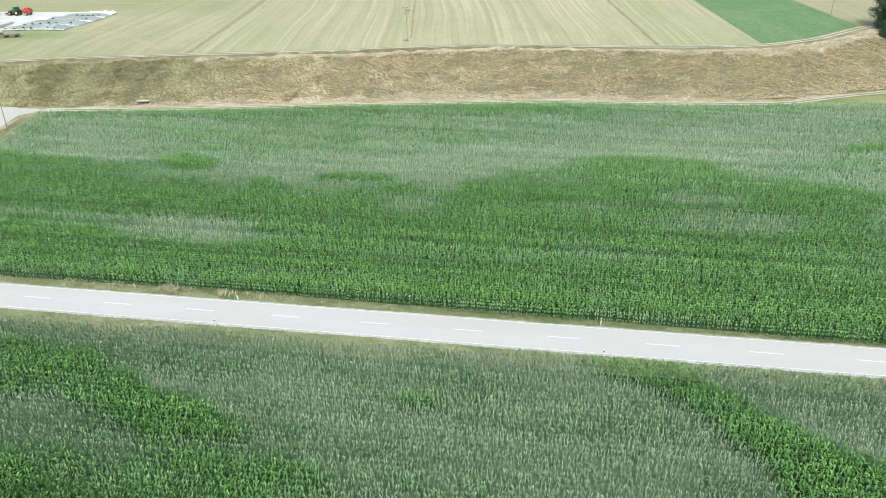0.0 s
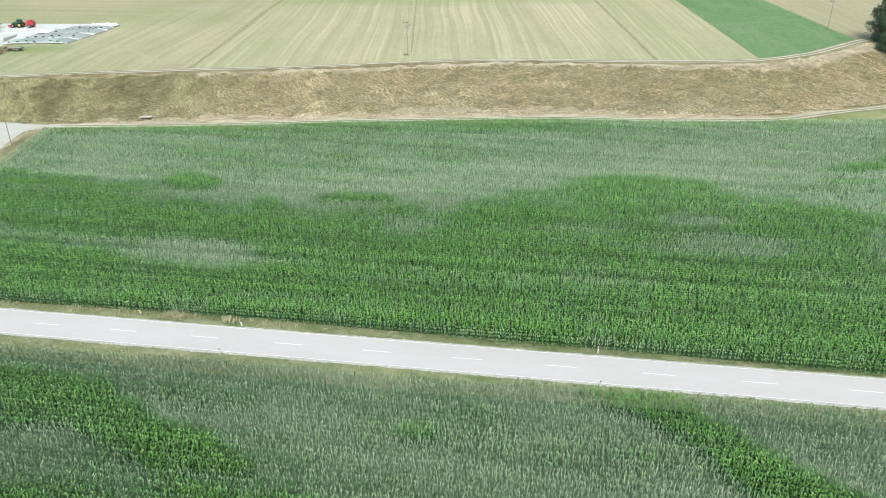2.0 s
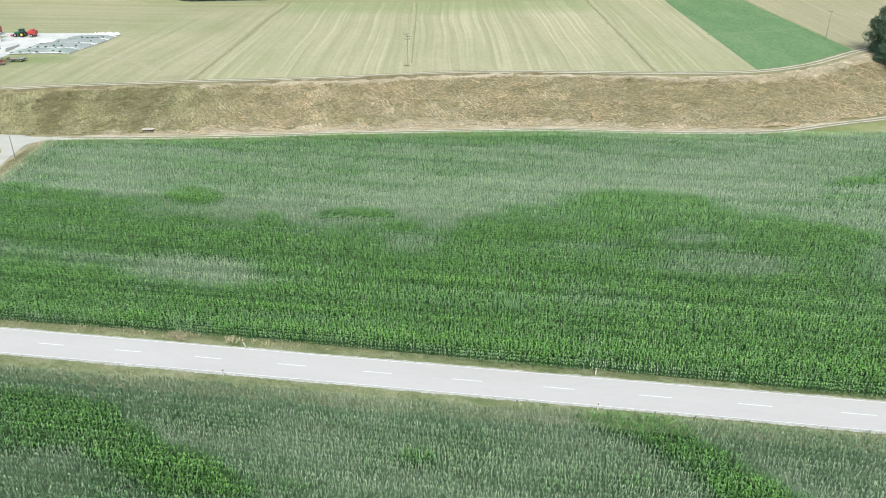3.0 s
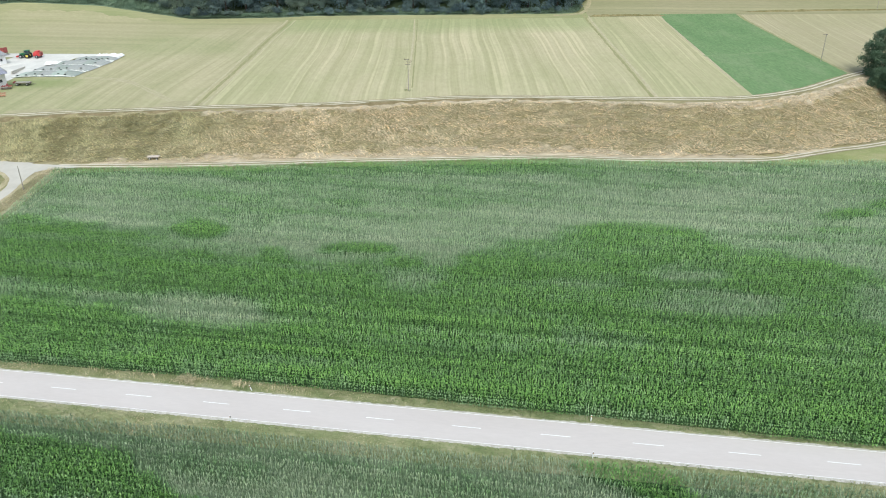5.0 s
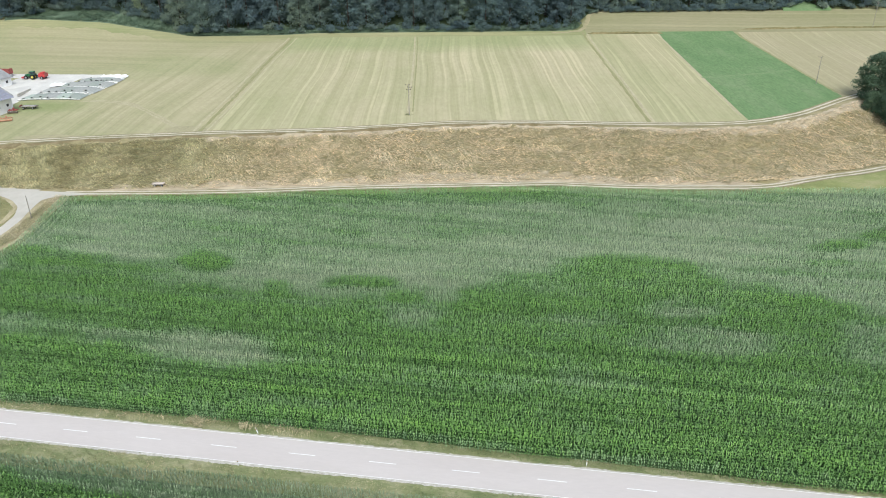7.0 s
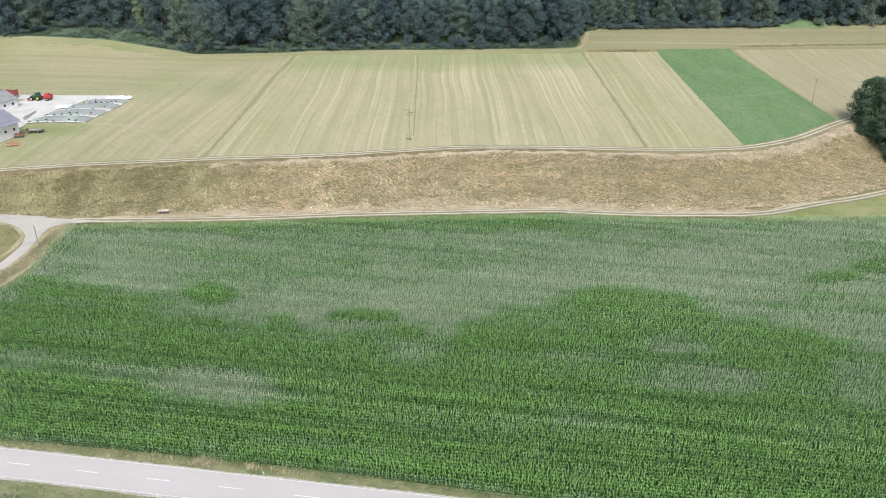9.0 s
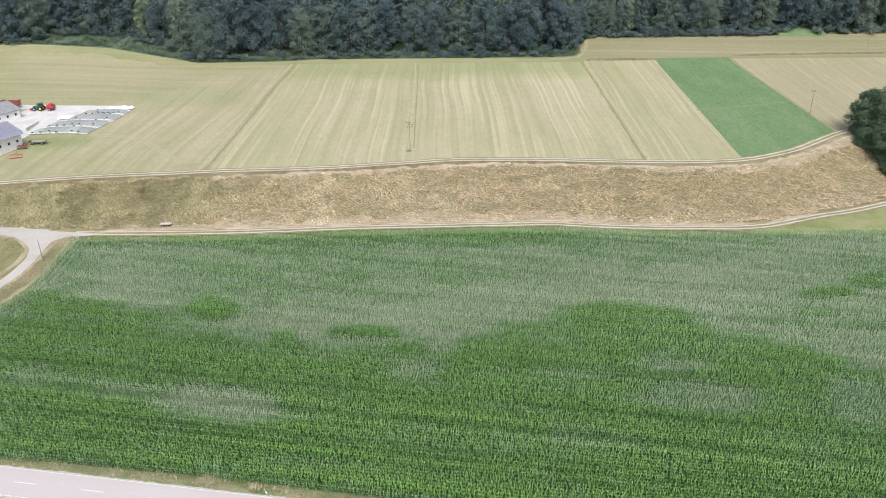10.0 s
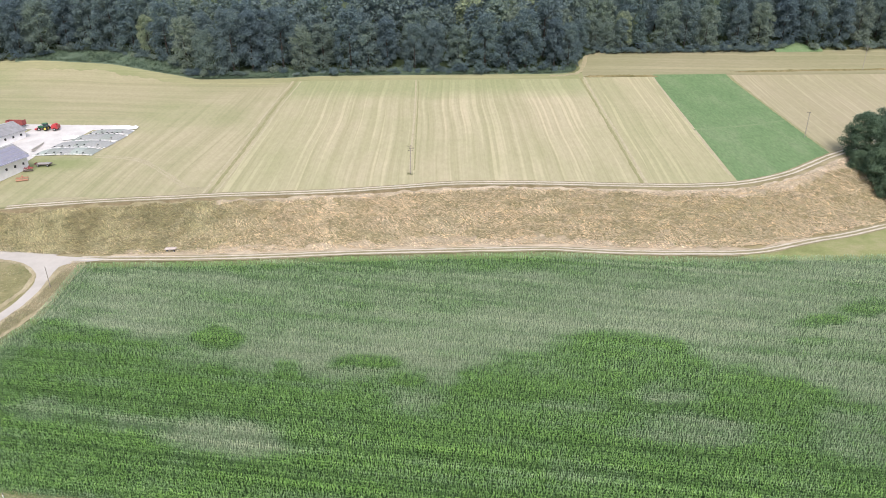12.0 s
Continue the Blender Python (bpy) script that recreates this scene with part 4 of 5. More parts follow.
on_island = ix < np.interp(iy, (146, 161.5, 167.5, 173.5, 178.8, 182), (-118, -113.5, -112.2, -112.8, -117, -123))
tufts("island_grass", ix[on_island], iy[on_island], 0.5, lambda x, y: 0.3 + 0.35 * vnoise(x, y, 5, 82), 3, 0.45, "dry grass in the bend of the lane", rng, VERGEBLADE, thin=0.1)

# ======== trees ========
def leaf_cloud(name, centres, radii, count, size, mat, tone, rng, squash=0.85):
    """Leaf sprays on the skins of many clumps."""
    c, r = np.array(centres), np.array(radii)
    w = r ** 2 / (r ** 2).sum()
    who = rng.choice(len(c), count, p=w)
    d = rng.normal(0, 1, (count, 3))
    d /= np.linalg.norm(d, axis=1)[:, None]
    d[:, 2] = np.where(d[:, 2] < -0.35, -d[:, 2], d[:, 2])
    depth = rng.uniform(0.74, 1.12, count)
    p = c[who] + d * (r[who] * depth)[:, None] * (1, 1, squash) + rng.normal(0, 0.3, (count, 3)) * np.minimum(1, r[who])[:, None]
    nrm = d + (0, 0, 0.45) + rng.normal(0, 0.6, (count, 3))
    nrm /= np.linalg.norm(nrm, axis=1)[:, None]
    a = np.cross(nrm, rng.normal(0, 1, (count, 3)))
    a /= np.linalg.norm(a, axis=1)[:, None]
    b = np.cross(nrm, a)
    s = size * rng.uniform(0.55, 1.35, count)[:, None]
    co = np.stack([p - a * s, p - b * s * 0.55 + nrm * s * 0.2, p + a * s - nrm * s * 0.25, p + b * s * 0.55 + nrm * s * 0.2], 1).reshape(-1, 3)
    i = np.arange(count) * 4
    faces = np.concatenate([np.stack([i, i + 1, i + 3], 1), np.stack([i + 1, i + 2, i + 3], 1)])
    me = mesh_of(name, co, faces, [mat], False)
    lobe = rng.normal(0, 0.12, len(c))
    dry = np.clip(tone + lobe[who] + rng.normal(0, 0.08, count), 0, 1)
    tint = np.clip(0.55 + rng.normal(0, 0.10, count), 0, 1)
    me.attributes.new("dry", "FLOAT", "POINT").data.foreach_set("value", np.repeat(dry, 4).astype(np.float32))
    me.attributes.new("tint", "FLOAT", "POINT").data.foreach_set("value", np.repeat(tint, 4).astype(np.float32))
    return me


def broadleaf(name, seed, height, radius, count, size, tone, label, group, skirt=0.12, mat=HAZE_LEAF):
    """A tree: tapered trunk, limbs and a crown of boughs, each of several leaf clumps, that reaches down to skirt times its height."""
    r = np.random.default_rng(seed)
    tree = empty(name, (0, 0, 0), 0, label, "tree", group)
    bm = rod(height * 0.018 + 0.06, height * 0.008 + 0.03, (0, 0, -0.5), (0.2, 0.1, height * 0.6), 8)
    part("trunk", bm, BARK, tree)
    centres, radii = [], []
    boughs = 24
    for k in range(boughs):
        f = (k + 0.5) / boughs
        zz = height * (skirt + 0.08 + (0.88 - skirt) * f)
        prof = math.sin(math.pi * min(1.0, 0.30 + 0.66 * f)) ** 0.6
        a = k * 2.4 + r.uniform(-0.5, 0.5)
        d = radius * prof * r.uniform(0.42, 0.74)
        rad = radius * r.uniform(0.22, 0.36) * (0.7 + 0.4 * prof)
        c = Vector((d * math.cos(a), d * math.sin(a), min(zz, height - rad * 0.8)))
        out = Vector((math.cos(a), math.sin(a), 0.5)).normalized()
        for q in range(7):
            v = Vector(r.normal(0, 1, 3)).normalized() + out * 0.7
            centres.append(c + v.normalized() * rad * r.uniform(0.4, 0.9))
            radii.append(rad * r.uniform(0.34, 0.56))
        centres.append(c)
        radii.append(rad * 0.8)
        if k in (4, 9, 14, 18):
            part("limb", rod(0.10, 0.04, (0, 0, max(1.0, c[2] * 0.75)), c, 5), BARK, tree)
    for q in range(9):
        centres.append(Vector((radius * 0.3 * math.cos(q * 2.4), radius * 0.3 * math.sin(q * 2.4), height * (0.06 + 0.78 * q / 9))))
        radii.append(radius * r.uniform(0.30, 0.40))
    for q in range(9):
        v = Vector(r.normal(0, 1, 3)).normalized()
        centres.append(Vector((0, 0, height * 0.86)) + Vector((v.x * radius * 0.38, v.y * radius * 0.38, abs(v.z) * height * 0.1)))
        radii.append(radius * r.uniform(0.14, 0.24))
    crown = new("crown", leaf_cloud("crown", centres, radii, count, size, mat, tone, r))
    crown.parent = tree
    return tree


def spruce(name, seed, height, radius, count, size, label, group):
    r = np.random.default_rng(seed)
    tree = empty(name, (0, 0, 0), 0, label, "tree", group)
    part("trunk", rod(height * 0.014 + 0.05, 0.03, (0, 0, -0.5), (0, 0, height * 0.97), 8), BARK, tree)
    centres, radii = [], []
    for k in range(46):
        f = (k + 0.5) / 46
        rr = radius * (1 - f) ** 0.85
        a = k * 2.4
        centres.append((rr * 0.6 * math.cos(a), rr * 0.6 * math.sin(a), height * (0.08 + 0.9 * f)))
        radii.append(max(0.35, rr * 0.55))
    crown = new("crown", leaf_cloud("crown", centres, radii, count, size, HAZE_NEEDLE, 0.5, r, 0.55))
    crown.parent = tree
    return tree


def bush(name, seed, height, count, tone, label, group):
    r = np.random.default_rng(seed)
    b = empty(name, (0, 0, 0), 0, label, "bush", group)
    bm = bmesh.new()
    centres, radii = [], []
    for k in range(9):
        a, d = k * 2.4, height * r.uniform(0.1, 0.6)
        c = (d * math.cos(a), d * math.sin(a), height * r.uniform(0.25, 0.75))
        centres.append(c)
        radii.append(height * r.uniform(0.25, 0.42))
        rod(0.05, 0.02, (0, 0, -0.2), c, 5, bm)
    part("stem", bm, BARK, b)
    crown = new("crown", leaf_cloud("crown", centres, radii, count, 0.32, HAZE_LEAF, tone, r))
    crown.parent = b
    return b


WOOD = "trees of the wood"
kinds, behind = [], []
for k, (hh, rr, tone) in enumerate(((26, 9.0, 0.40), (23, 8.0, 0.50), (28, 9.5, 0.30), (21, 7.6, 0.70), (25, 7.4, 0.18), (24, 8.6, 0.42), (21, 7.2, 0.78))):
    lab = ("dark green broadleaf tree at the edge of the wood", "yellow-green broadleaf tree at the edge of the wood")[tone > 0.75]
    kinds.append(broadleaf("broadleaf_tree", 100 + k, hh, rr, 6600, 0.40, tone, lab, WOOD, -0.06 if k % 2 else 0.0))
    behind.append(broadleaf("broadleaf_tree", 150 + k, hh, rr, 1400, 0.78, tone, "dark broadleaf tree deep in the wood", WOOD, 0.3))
spruces = [spruce("spruce_tree", 200 + k, hh, 3.6, 2000, 0.48, "dark narrow spruce in the wood", WOOD) for k, hh in enumerate((26, 29))]
bushes = [bush("bush", 300 + k, hh, 420, tone, "leafy bush at the foot of the wood", "bushes of the wood edge") for k, (hh, tone) in enumerate(((3.2, 0.3), (4.5, 0.15), (2.6, 0.6)))]
used = set()


def plant(kind, x, y, scale, turn):
    """Sets a tree of that kind on the ground: the first is the kind itself, the others are copies."""
    m = pose(x, y, ground_z(x, y) - 0.1, 0, 0, turn) @ Matrix.Scale(scale, 4)
    if kind in used:
        t = copy_thing(kind, m)
        t.matrix_basis = m
        return t
    used.add(kind)
    kind.matrix_basis = m
    return kind


r4 = np.random.default_rng(12)
for row, (depth, step) in enumerate(((6.5, 11.5), (16.0, 11.5), (27.0, 12.0), (39.0, 13.5), (53.0, 17.0))):
    x = -262 + row * 3.0
    while x < 292:
        ex = x + r4.uniform(-1.5, 1.5)
        in_gap = 66 < ex < 80 and row < 1
        ey = float(along(EDGE, ex) + set_back(ex)) + depth + r4.uniform(-1.5, 3.0)
        if 60 < ex < 76 and row < 3:
            ey = float(np.interp(ex, (60, 66, 76), (350, 356, 371))) + depth
        conifer = r4.random() < (0.04 if row == 0 else 0.15) + 0.28 * (ex > 90)
        kind = spruces[r4.integers(2)] if conifer else (kinds if row < 2 else behind)[r4.choice(7, p=(0.2, 0.15, 0.2, 0.1, 0.13, 0.15, 0.07))]
        if not in_gap:
            plant(kind, ex, ey, r4.uniform(0.78, 1.18), r4.uniform(0, 360))
        x += step * r4.uniform(0.8, 1.2)
x = -225.0
while x < 240:
    ey = float(along(EDGE, x) + set_back(x)) + r4.uniform(0.8, 4.0)
    if not 62 < x < 76:
        plant(bushes[r4.choice(3, p=(0.4, 0.4, 0.2))], x, ey, r4.uniform(0.6, 1.25), r4.uniform(0, 360))
    x += r4.uniform(2.2, 6.0)

for ex, ey in ((62.5, 357), (68.5, 366), (59, 366), (70.5, 376), (64, 375), (76, 378)):
    plant(kinds[r4.integers(7)], ex, ey, r4.uniform(0.75, 0.95), r4.uniform(0, 360))

for ex in (78.5, 84.5, 91.5):
    plant(kinds[r4.integers(7)], ex, float(along(EDGE, ex)) + 5.5, r4.uniform(0.55, 0.7), r4.uniform(0, 360))
for ex in np.arange(74, 170, 2.6):
    plant(bushes[r4.integers(3)], ex, float(along(EDGE, ex)) + r4.uniform(1.0, 2.5), r4.uniform(0.6, 1.1), r4.uniform(0, 360))
GROVE = "trees on the end of the bank"
big = [broadleaf("broadleaf_tree", 401, 15.5, 8.2, 19000, 0.27, 0.4, "large dark green broadleaf tree at the end of the bank", GROVE, -0.08, GROVE_LEAF),
       broadleaf("broadleaf_tree", 402, 11.5, 6.5, 12000, 0.27, 0.55, "round green broadleaf tree on the bank", GROVE, -0.08, GROVE_LEAF)]
plant(big[0], 146.6, 238.0, 1.03, 20)
plant(big[1], 147.2, 225.0, 1.12, 0)
plant(big[1], 153.0, 214.0, 1.12, 130)
plant(big[0], 163.0, 250.0, 0.95, 200)
plant(big[0], 164.0, 232.0, 0.95, 80)
plant(big[1], 142.0, 231.5, 0.55, 200)
plant(big[1], 152.5, 230.5, 1.2, 40)
plant(big[1], 145.6, 218.6, 0.6, 70)
plant(big[1], 151.0, 208.5, 0.62, 250)
plant(big[1], 160.0, 201.0, 0.7, 300)

# ======== farm ========
WALL_WHITE = plain("white_render", (0.85, 0.84, 0.82), 0.85, 0.2, vary=0.1, scale=0.6)
ROOF_GREY = plain("grey_fibre_cement", (0.30, 0.30, 0.30), 0.8, 0.2, vary=0.25, scale=0.8)
# Panel glass lifted to pale blue-grey: the reflected sky is in its base colour.
PANEL = plain("sky_toned_solar_glass", (0.29, 0.29, 0.35), 0.2, 0.8, vary=0.15)
ALU = plain("pale_metal", (0.62, 0.62, 0.63), 0.4, 0.5, 0.6, vary=0.15)
DARK = plain("dark_opening", (0.03, 0.03, 0.035), 0.5, 0.4)
RED = plain("red_machine_paint", (0.50, 0.05, 0.05), 0.45, 0.5, vary=0.25)
FADED_RED = plain("faded_red_paint", (0.36, 0.10, 0.09), 0.7, 0.3, vary=0.35)
GREEN = plain("green_machine_paint", (0.03, 0.14, 0.06), 0.4, 0.5, vary=0.2)
RUBBER = plain("rubber", (0.025, 0.025, 0.025), 0.85, 0.3, vary=0.3)
GLASS = plain("tinted_cab_glass", (0.05, 0.07, 0.08), 0.08, 0.7, vary=0.1)
STEEL = plain("rusty_steel", (0.16, 0.13, 0.11), 0.7, 0.4, 0.3, vary=0.4)
RUST = plain("rust_orange_paint", (0.46, 0.25, 0.16), 0.8, 0.3, vary=0.35)
TIMBER = plain("grey_timber", (0.38, 0.35, 0.31), 0.85, 0.2, vary=0.3, scale=4)
FOIL = plain("white_foil", (0.80, 0.80, 0.79), 0.35, 0.4, vary=0.08)
BAG = plain("white_gravel_bag", (0.74, 0.73, 0.70), 0.7, 0.3, vary=0.15)
NETS = [plain("grey_green_net", (0.29, 0.32, 0.285), 0.75, 0.3, vary=0.2), plain("grey_net", (0.33, 0.34, 0.32), 0.75, 0.3, vary=0.2),
        plain("pale_green_net", (0.37, 0.42, 0.37), 0.75, 0.3, vary=0.2)]
POST_WHITE = plain("white_plastic", (0.80, 0.80, 0.79), 0.5, 0.4, vary=0.08)
POST_BLACK = plain("black_plastic", (0.02, 0.02, 0.02), 0.5, 0.4)
REFLECT = plain("amber_reflector", (0.75, 0.42, 0.10), 0.25, 0.6)

YARD = earth("pale_yard_gravel", (0.56, 0.54, 0.50), (0.62, 0.60, 0.56), (0.68, 0.66, 0.61), 0.2, grain=1.2, relief=0.02, fleck=0.2)
ribbon("farmyard", [(-158, 236), (-156.5, 250), (-152, 262), (-148, 276)], 12, 0.10, YARD, "pale concrete and gravel farmyard", "yard", 2.0, 0.02, 31, 7)
ribbon("farmyard_apron", [(-176, 277.5), (-150, 275.6), (-125.5, 274.4)], 3.0, 0.14, YARD, "pale concrete apron behind the silage clamp", "yard", 2.0, 0.06, 32)
DUST = earth("dusty_grass", (0.37, 0.34, 0.205), (0.41, 0.375, 0.235), (0.445, 0.405, 0.26), 0.25, (2, 1, 1), 10, 6)
spread("dusty_patch", -116, 205.5, 12, 2.6, 0.07, DUST, "dusty worn grass where the track widens", "grass", 5)
spread("dusty_patch", -78, 212, 7, 3.2, 0.07, DUST, "dusty worn grass where two wheel marks meet", "grass", 8)


def barn(name, corner, heading, length, width, eave, rise, roof_mat, windows, solar, label):
    """A long farm building. corner is the far end of its wall towards the fields; it runs back along heading."""
    base = min(ground_z(*corner) for _ in (0,))
    b = empty(name, (corner[0], corner[1], base), heading, label, "barn")
    bm = bmesh.new()
    prof = [(0, -0.6), (0, eave), (-width / 2, eave + rise), (-width, eave), (-width, -0.6)]
    a = [bm.verts.new((x, 0, z)) for x, z in prof]
    c = [bm.verts.new((x, -length, z)) for x, z in prof]
    bm.faces.new(a)
    bm.faces.new(c[::-1])
    for k in range(5):
        bm.faces.new((a[k], c[k], c[(k + 1) % 5], a[(k + 1) % 5]))
    bmesh.ops.recalc_face_normals(bm, faces=bm.faces)
    part("wall", bm, WALL_WHITE, b, "white rendered wall")
    pitch = math.degrees(math.atan2(rise, width / 2))
    run = math.hypot(rise, width / 2) + 0.7
    for side, nm in ((0, "roof_slope"), (1, "roof_slope")):
        bm = bmesh.new()
        m = Matrix.Translation((-width / 2, 0, eave + rise + 0.05)) @ pose(0, 0, 0, 0, pitch if side == 0 else -pitch, 0)
        box(run, length + 1.2, 0.14, ((run / 2 if side == 0 else -run / 2), -length / 2, 0), bm=bm)
        bmesh.ops.transform(bm, matrix=m, verts=bm.verts)
        slope_ob = part(nm, bm, roof_mat, b, "grey sheet roof")
        if solar and side == 0:
            pm = bmesh.new()
            box(1.55, 0.94, 0.04, bm=pm)
            me = bpy.data.meshes.new("solar_panel")
            pm.to_mesh(me)
            pm.free()
            me.materials.append(PANEL)
            for r in range(4):
                for q in range(int(length / 1.03)):
                    o = new("solar_panel", me)
                    o.parent = slope_ob
                    o.matrix_local = m @ pose(0.75 + 0.9 + r * 1.78, -0.6 - q * 1.03, 0.19)
    bm = box(0.5, length + 1.2, 0.16, (-width / 2, -length / 2, eave + rise + 0.12))
    part("ridge_cap", bm, ALU, b)
    bm = rod(0.09, 0.09, (0.62, 0.5, eave - 0.38), (0.62, -length - 0.5, eave - 0.38), 6)
    part("gutter", bm, ALU, b)
    for k in range(windows):
        y = -1.9 - k * 3.4
        w = part("window", box(0.12, 0.8, 0.85, (0.02, y, eave * 0.36), bevel=0.02), DARK, b, "small dark stable window")
        part("window_frame", box(0.1, 1.0, 0.1, (0.06, y, eave * 0.36 - 0.12)), WALL_WHITE, w)
    return b


wall_turn = math.degrees(math.atan2(12.2, 4.0)) - 90
barn("barn", (-141.6, 232.6), wall_turn, 26, 10.5, 5.2, 2.7, ROOF_GREY, 7, True, "white barn with solar panels on its roof")
barn("stable", (-158.8, 264.0), wall_turn - 3, 24, 11, 3.2, 2.4, ROOF_GREY, 7, False, "low white stable with a grey roof")


def wheel(parent, at, radius, width, mat=RUBBER, hub=ALU):
    w = part("wheel", rod(radius, radius, (at[0], at[1] - width / 2, at[2]), (at[0], at[1] + width / 2, at[2]), 18), mat, parent, smooth_faces=False)
    part("rim", rod(radius * 0.55, radius * 0.55, (at[0], at[1] - width * 0.53, at[2]), (at[0], at[1] + width * 0.53, at[2]), 12), hub, w)
    return w


def tractor(at, turn):
    t = empty("tractor", at, turn, "green tractor with a red front implement, standing in the yard", "tractor")
    bm = box(2.3, 0.9, 0.75, (1.25, 0, 0.95), bevel=0.12)
    box(1.0, 0.7, 0.25, (1.1, 0, 1.65), bevel=0.1, bm=bm)
    part("bonnet", bm, GREEN, t)
    bm = box(2.4, 0.6, 0.5, (0.0, 0, 0.6), bevel=0.08)
    part("chassis", bm, STEEL, t)
    cab = part("cab", box(1.5, 1.5, 1.35, (-0.65, 0, 1.35), bevel=0.12), GLASS, t, "tinted glass cab")
    part("cab_roof", box(1.65, 1.65, 0.2, (-0.65, 0, 2.7), bevel=0.08), GREEN, cab)
    for s in (-1, 1):
        wheel(t, (-0.9, s * 0.95, 0.9), 0.9, 0.55, hub=plain("yellow_rim", (0.6, 0.5, 0.1)))
        wheel(t, (1.7, s * 0.9, 0.65), 0.65, 0.45)
        part("mudguard", box(1.4, 0.6, 0.12, (-0.9, s * 0.95, 1.82), bevel=0.05), GREEN, t)
    bm = box(0.9, 2.4, 0.55, (3.0, 0, 0.35), bevel=0.1)
    box(0.6, 0.3, 0.3, (2.5, 0, 0.7), bm=bm)
    part("front_implement", bm, RED, t, "red front implement")
    part("exhaust", rod(0.06, 0.06, (0.5, 0.45, 1.8), (0.5, 0.45, 2.8), 6), STEEL, t)
    return t


def baler(at, turn):
    t = empty("baler", at, turn, "bright red baler behind the tractor", "baler")
    bm = box(2.6, 2.3, 1.5, (0, 0, 0.6), bevel=0.25)
    box(1.4, 2.0, 0.6, (-0.2, 0, 2.0), bevel=0.2, bm=bm)
    part("body", bm, RED, t)
    part("tailgate", box(0.3, 2.2, 1.4, (-1.4, 0, 0.8), bevel=0.1), FADED_RED, t)
    part("drawbar", rod(0.09, 0.07, (1.2, 0, 0.7), (2.6, 0, 0.6), 6), STEEL, t)
    for s in (-1, 1):
        wheel(t, (-0.2, s * 1.25, 0.55), 0.55, 0.4)
    return t


def wagon(at, turn):
    t = empty("forage_wagon", at, turn, "long red slatted forage wagon beside the stable", "wagon")
    part("floor", box(7.0, 2.3, 0.2, (0, 0, 0.95), bevel=0.03), STEEL, t)
    for s in (-1, 1):
        part("side_wall", box(7.0, 0.1, 1.5, (0, s * 1.15, 1.15), bevel=0.02), FADED_RED, t)
        for k in range(8):
            part("stake", box(0.12, 0.1, 1.7, (-3.3 + k * 0.94, s * 1.24, 1.1)), FADED_RED, t)
        for x in (-1.2, 0.2):
            wheel(t, (x, s * 1.0, 0.5), 0.5, 0.4)
    part("front_wall", box(0.1, 2.3, 1.9, (3.5, 0, 1.15)), FADED_RED, t)
    part("tailgate", box(0.1, 2.3, 1.6, (-3.5, 0, 1.15)), FADED_RED, t)
    part("drawbar", rod(0.1, 0.08, (3.5, 0, 0.9), (5.2, 0, 0.6), 6), STEEL, t)
    return t


def harrow(at, turn, w, d, mats, label, name="harrow"):
    """A parked soil machine: frame beams, tines and a roller."""
    t = empty(name, at, turn, label, "implement")
    bm = bmesh.new()
    for k in range(3):
        box(w, 0.14, 0.14, (0, -d / 2 + k * d / 2, 0.75), bm=bm)
    for k in (-1, 0, 1):
        box(0.14, d, 0.14, (k * w * 0.4, 0, 0.9), bm=bm)
    part("frame", bm, mats[0], t)
    for k in range(9):
        part("tine", rod(0.05, 0.03, (-w / 2 + k * w / 8, -d / 2 + (k % 3) * d / 2, 0.8), (-w / 2 + k * w / 8, -d / 2 + (k % 3) * d / 2 - 0.2, 0.0), 5), mats[1], t)
    part("roller", rod(0.28, 0.28, (-w / 2, -d / 2 - 0.4, 0.3), (w / 2, -d / 2 - 0.4, 0.3), 10), mats[1], t)
    part("hitch", box(0.5, 0.6, 0.9, (0, d / 2 + 0.2, 0.5), bevel=0.05), mats[0], t)
    return t


def flat_trailer(at, turn):
    """A low flat trailer with a load of pale boards."""
    t = empty("flat_trailer", at, turn, "old flat trailer loaded with pale grey boards beside the barn", "trailer")
    part("deck", box(5.4, 2.0, 0.18, (0, 0, 0.7), bevel=0.03), STEEL, t)
    r = np.random.default_rng(19)
    for k in range(7):
        part("board", box(4.6 * r.uniform(0.75, 1.0), 0.24, 0.09 + 0.1 * r.random(), (r.uniform(-0.3, 0.3), -0.84 + k * 0.28, 0.88), (0, 0, r.uniform(-3, 3))), (TIMBER, ALU)[k % 3 == 1], t)
    for s in (-1, 1):
        for x in (-1.6, 1.5):
            wheel(t, (x, s * 0.9, 0.38), 0.38, 0.24)
    part("drawbar", rod(0.06, 0.05, (2.7, 0, 0.6), (4.0, 0.2, 0.25), 6), STEEL, t)
    part("tailboard", box(0.08, 2.0, 0.45, (-2.7, 0, 0.8)), FADED_RED, t)
    return t


def on(x, y, dz=0.12):
    return (x, y, ground_z(x, y) + dz)


tractor(on(-155.6, 272.0, 0.12), 176)
baler(on(-151.4, 272.2, 0.12), 178)
wagon(on(-168.6, 276.0, 0.16), -8)
flat_trailer(on(-137.4, 234.4, 0.1), 4)
harrow(on(-140.6, 230.4, 0.1), 15, 3.0, 1.4, (FADED_RED, STEEL), "small faded red harrow parked by the barn wall")
harrow(on(-138.4, 221.9, 0.1), 20, 3.6, 1.0, (RUST, RUST), "rust-orange cultivator parked on the grass", "cultivator")

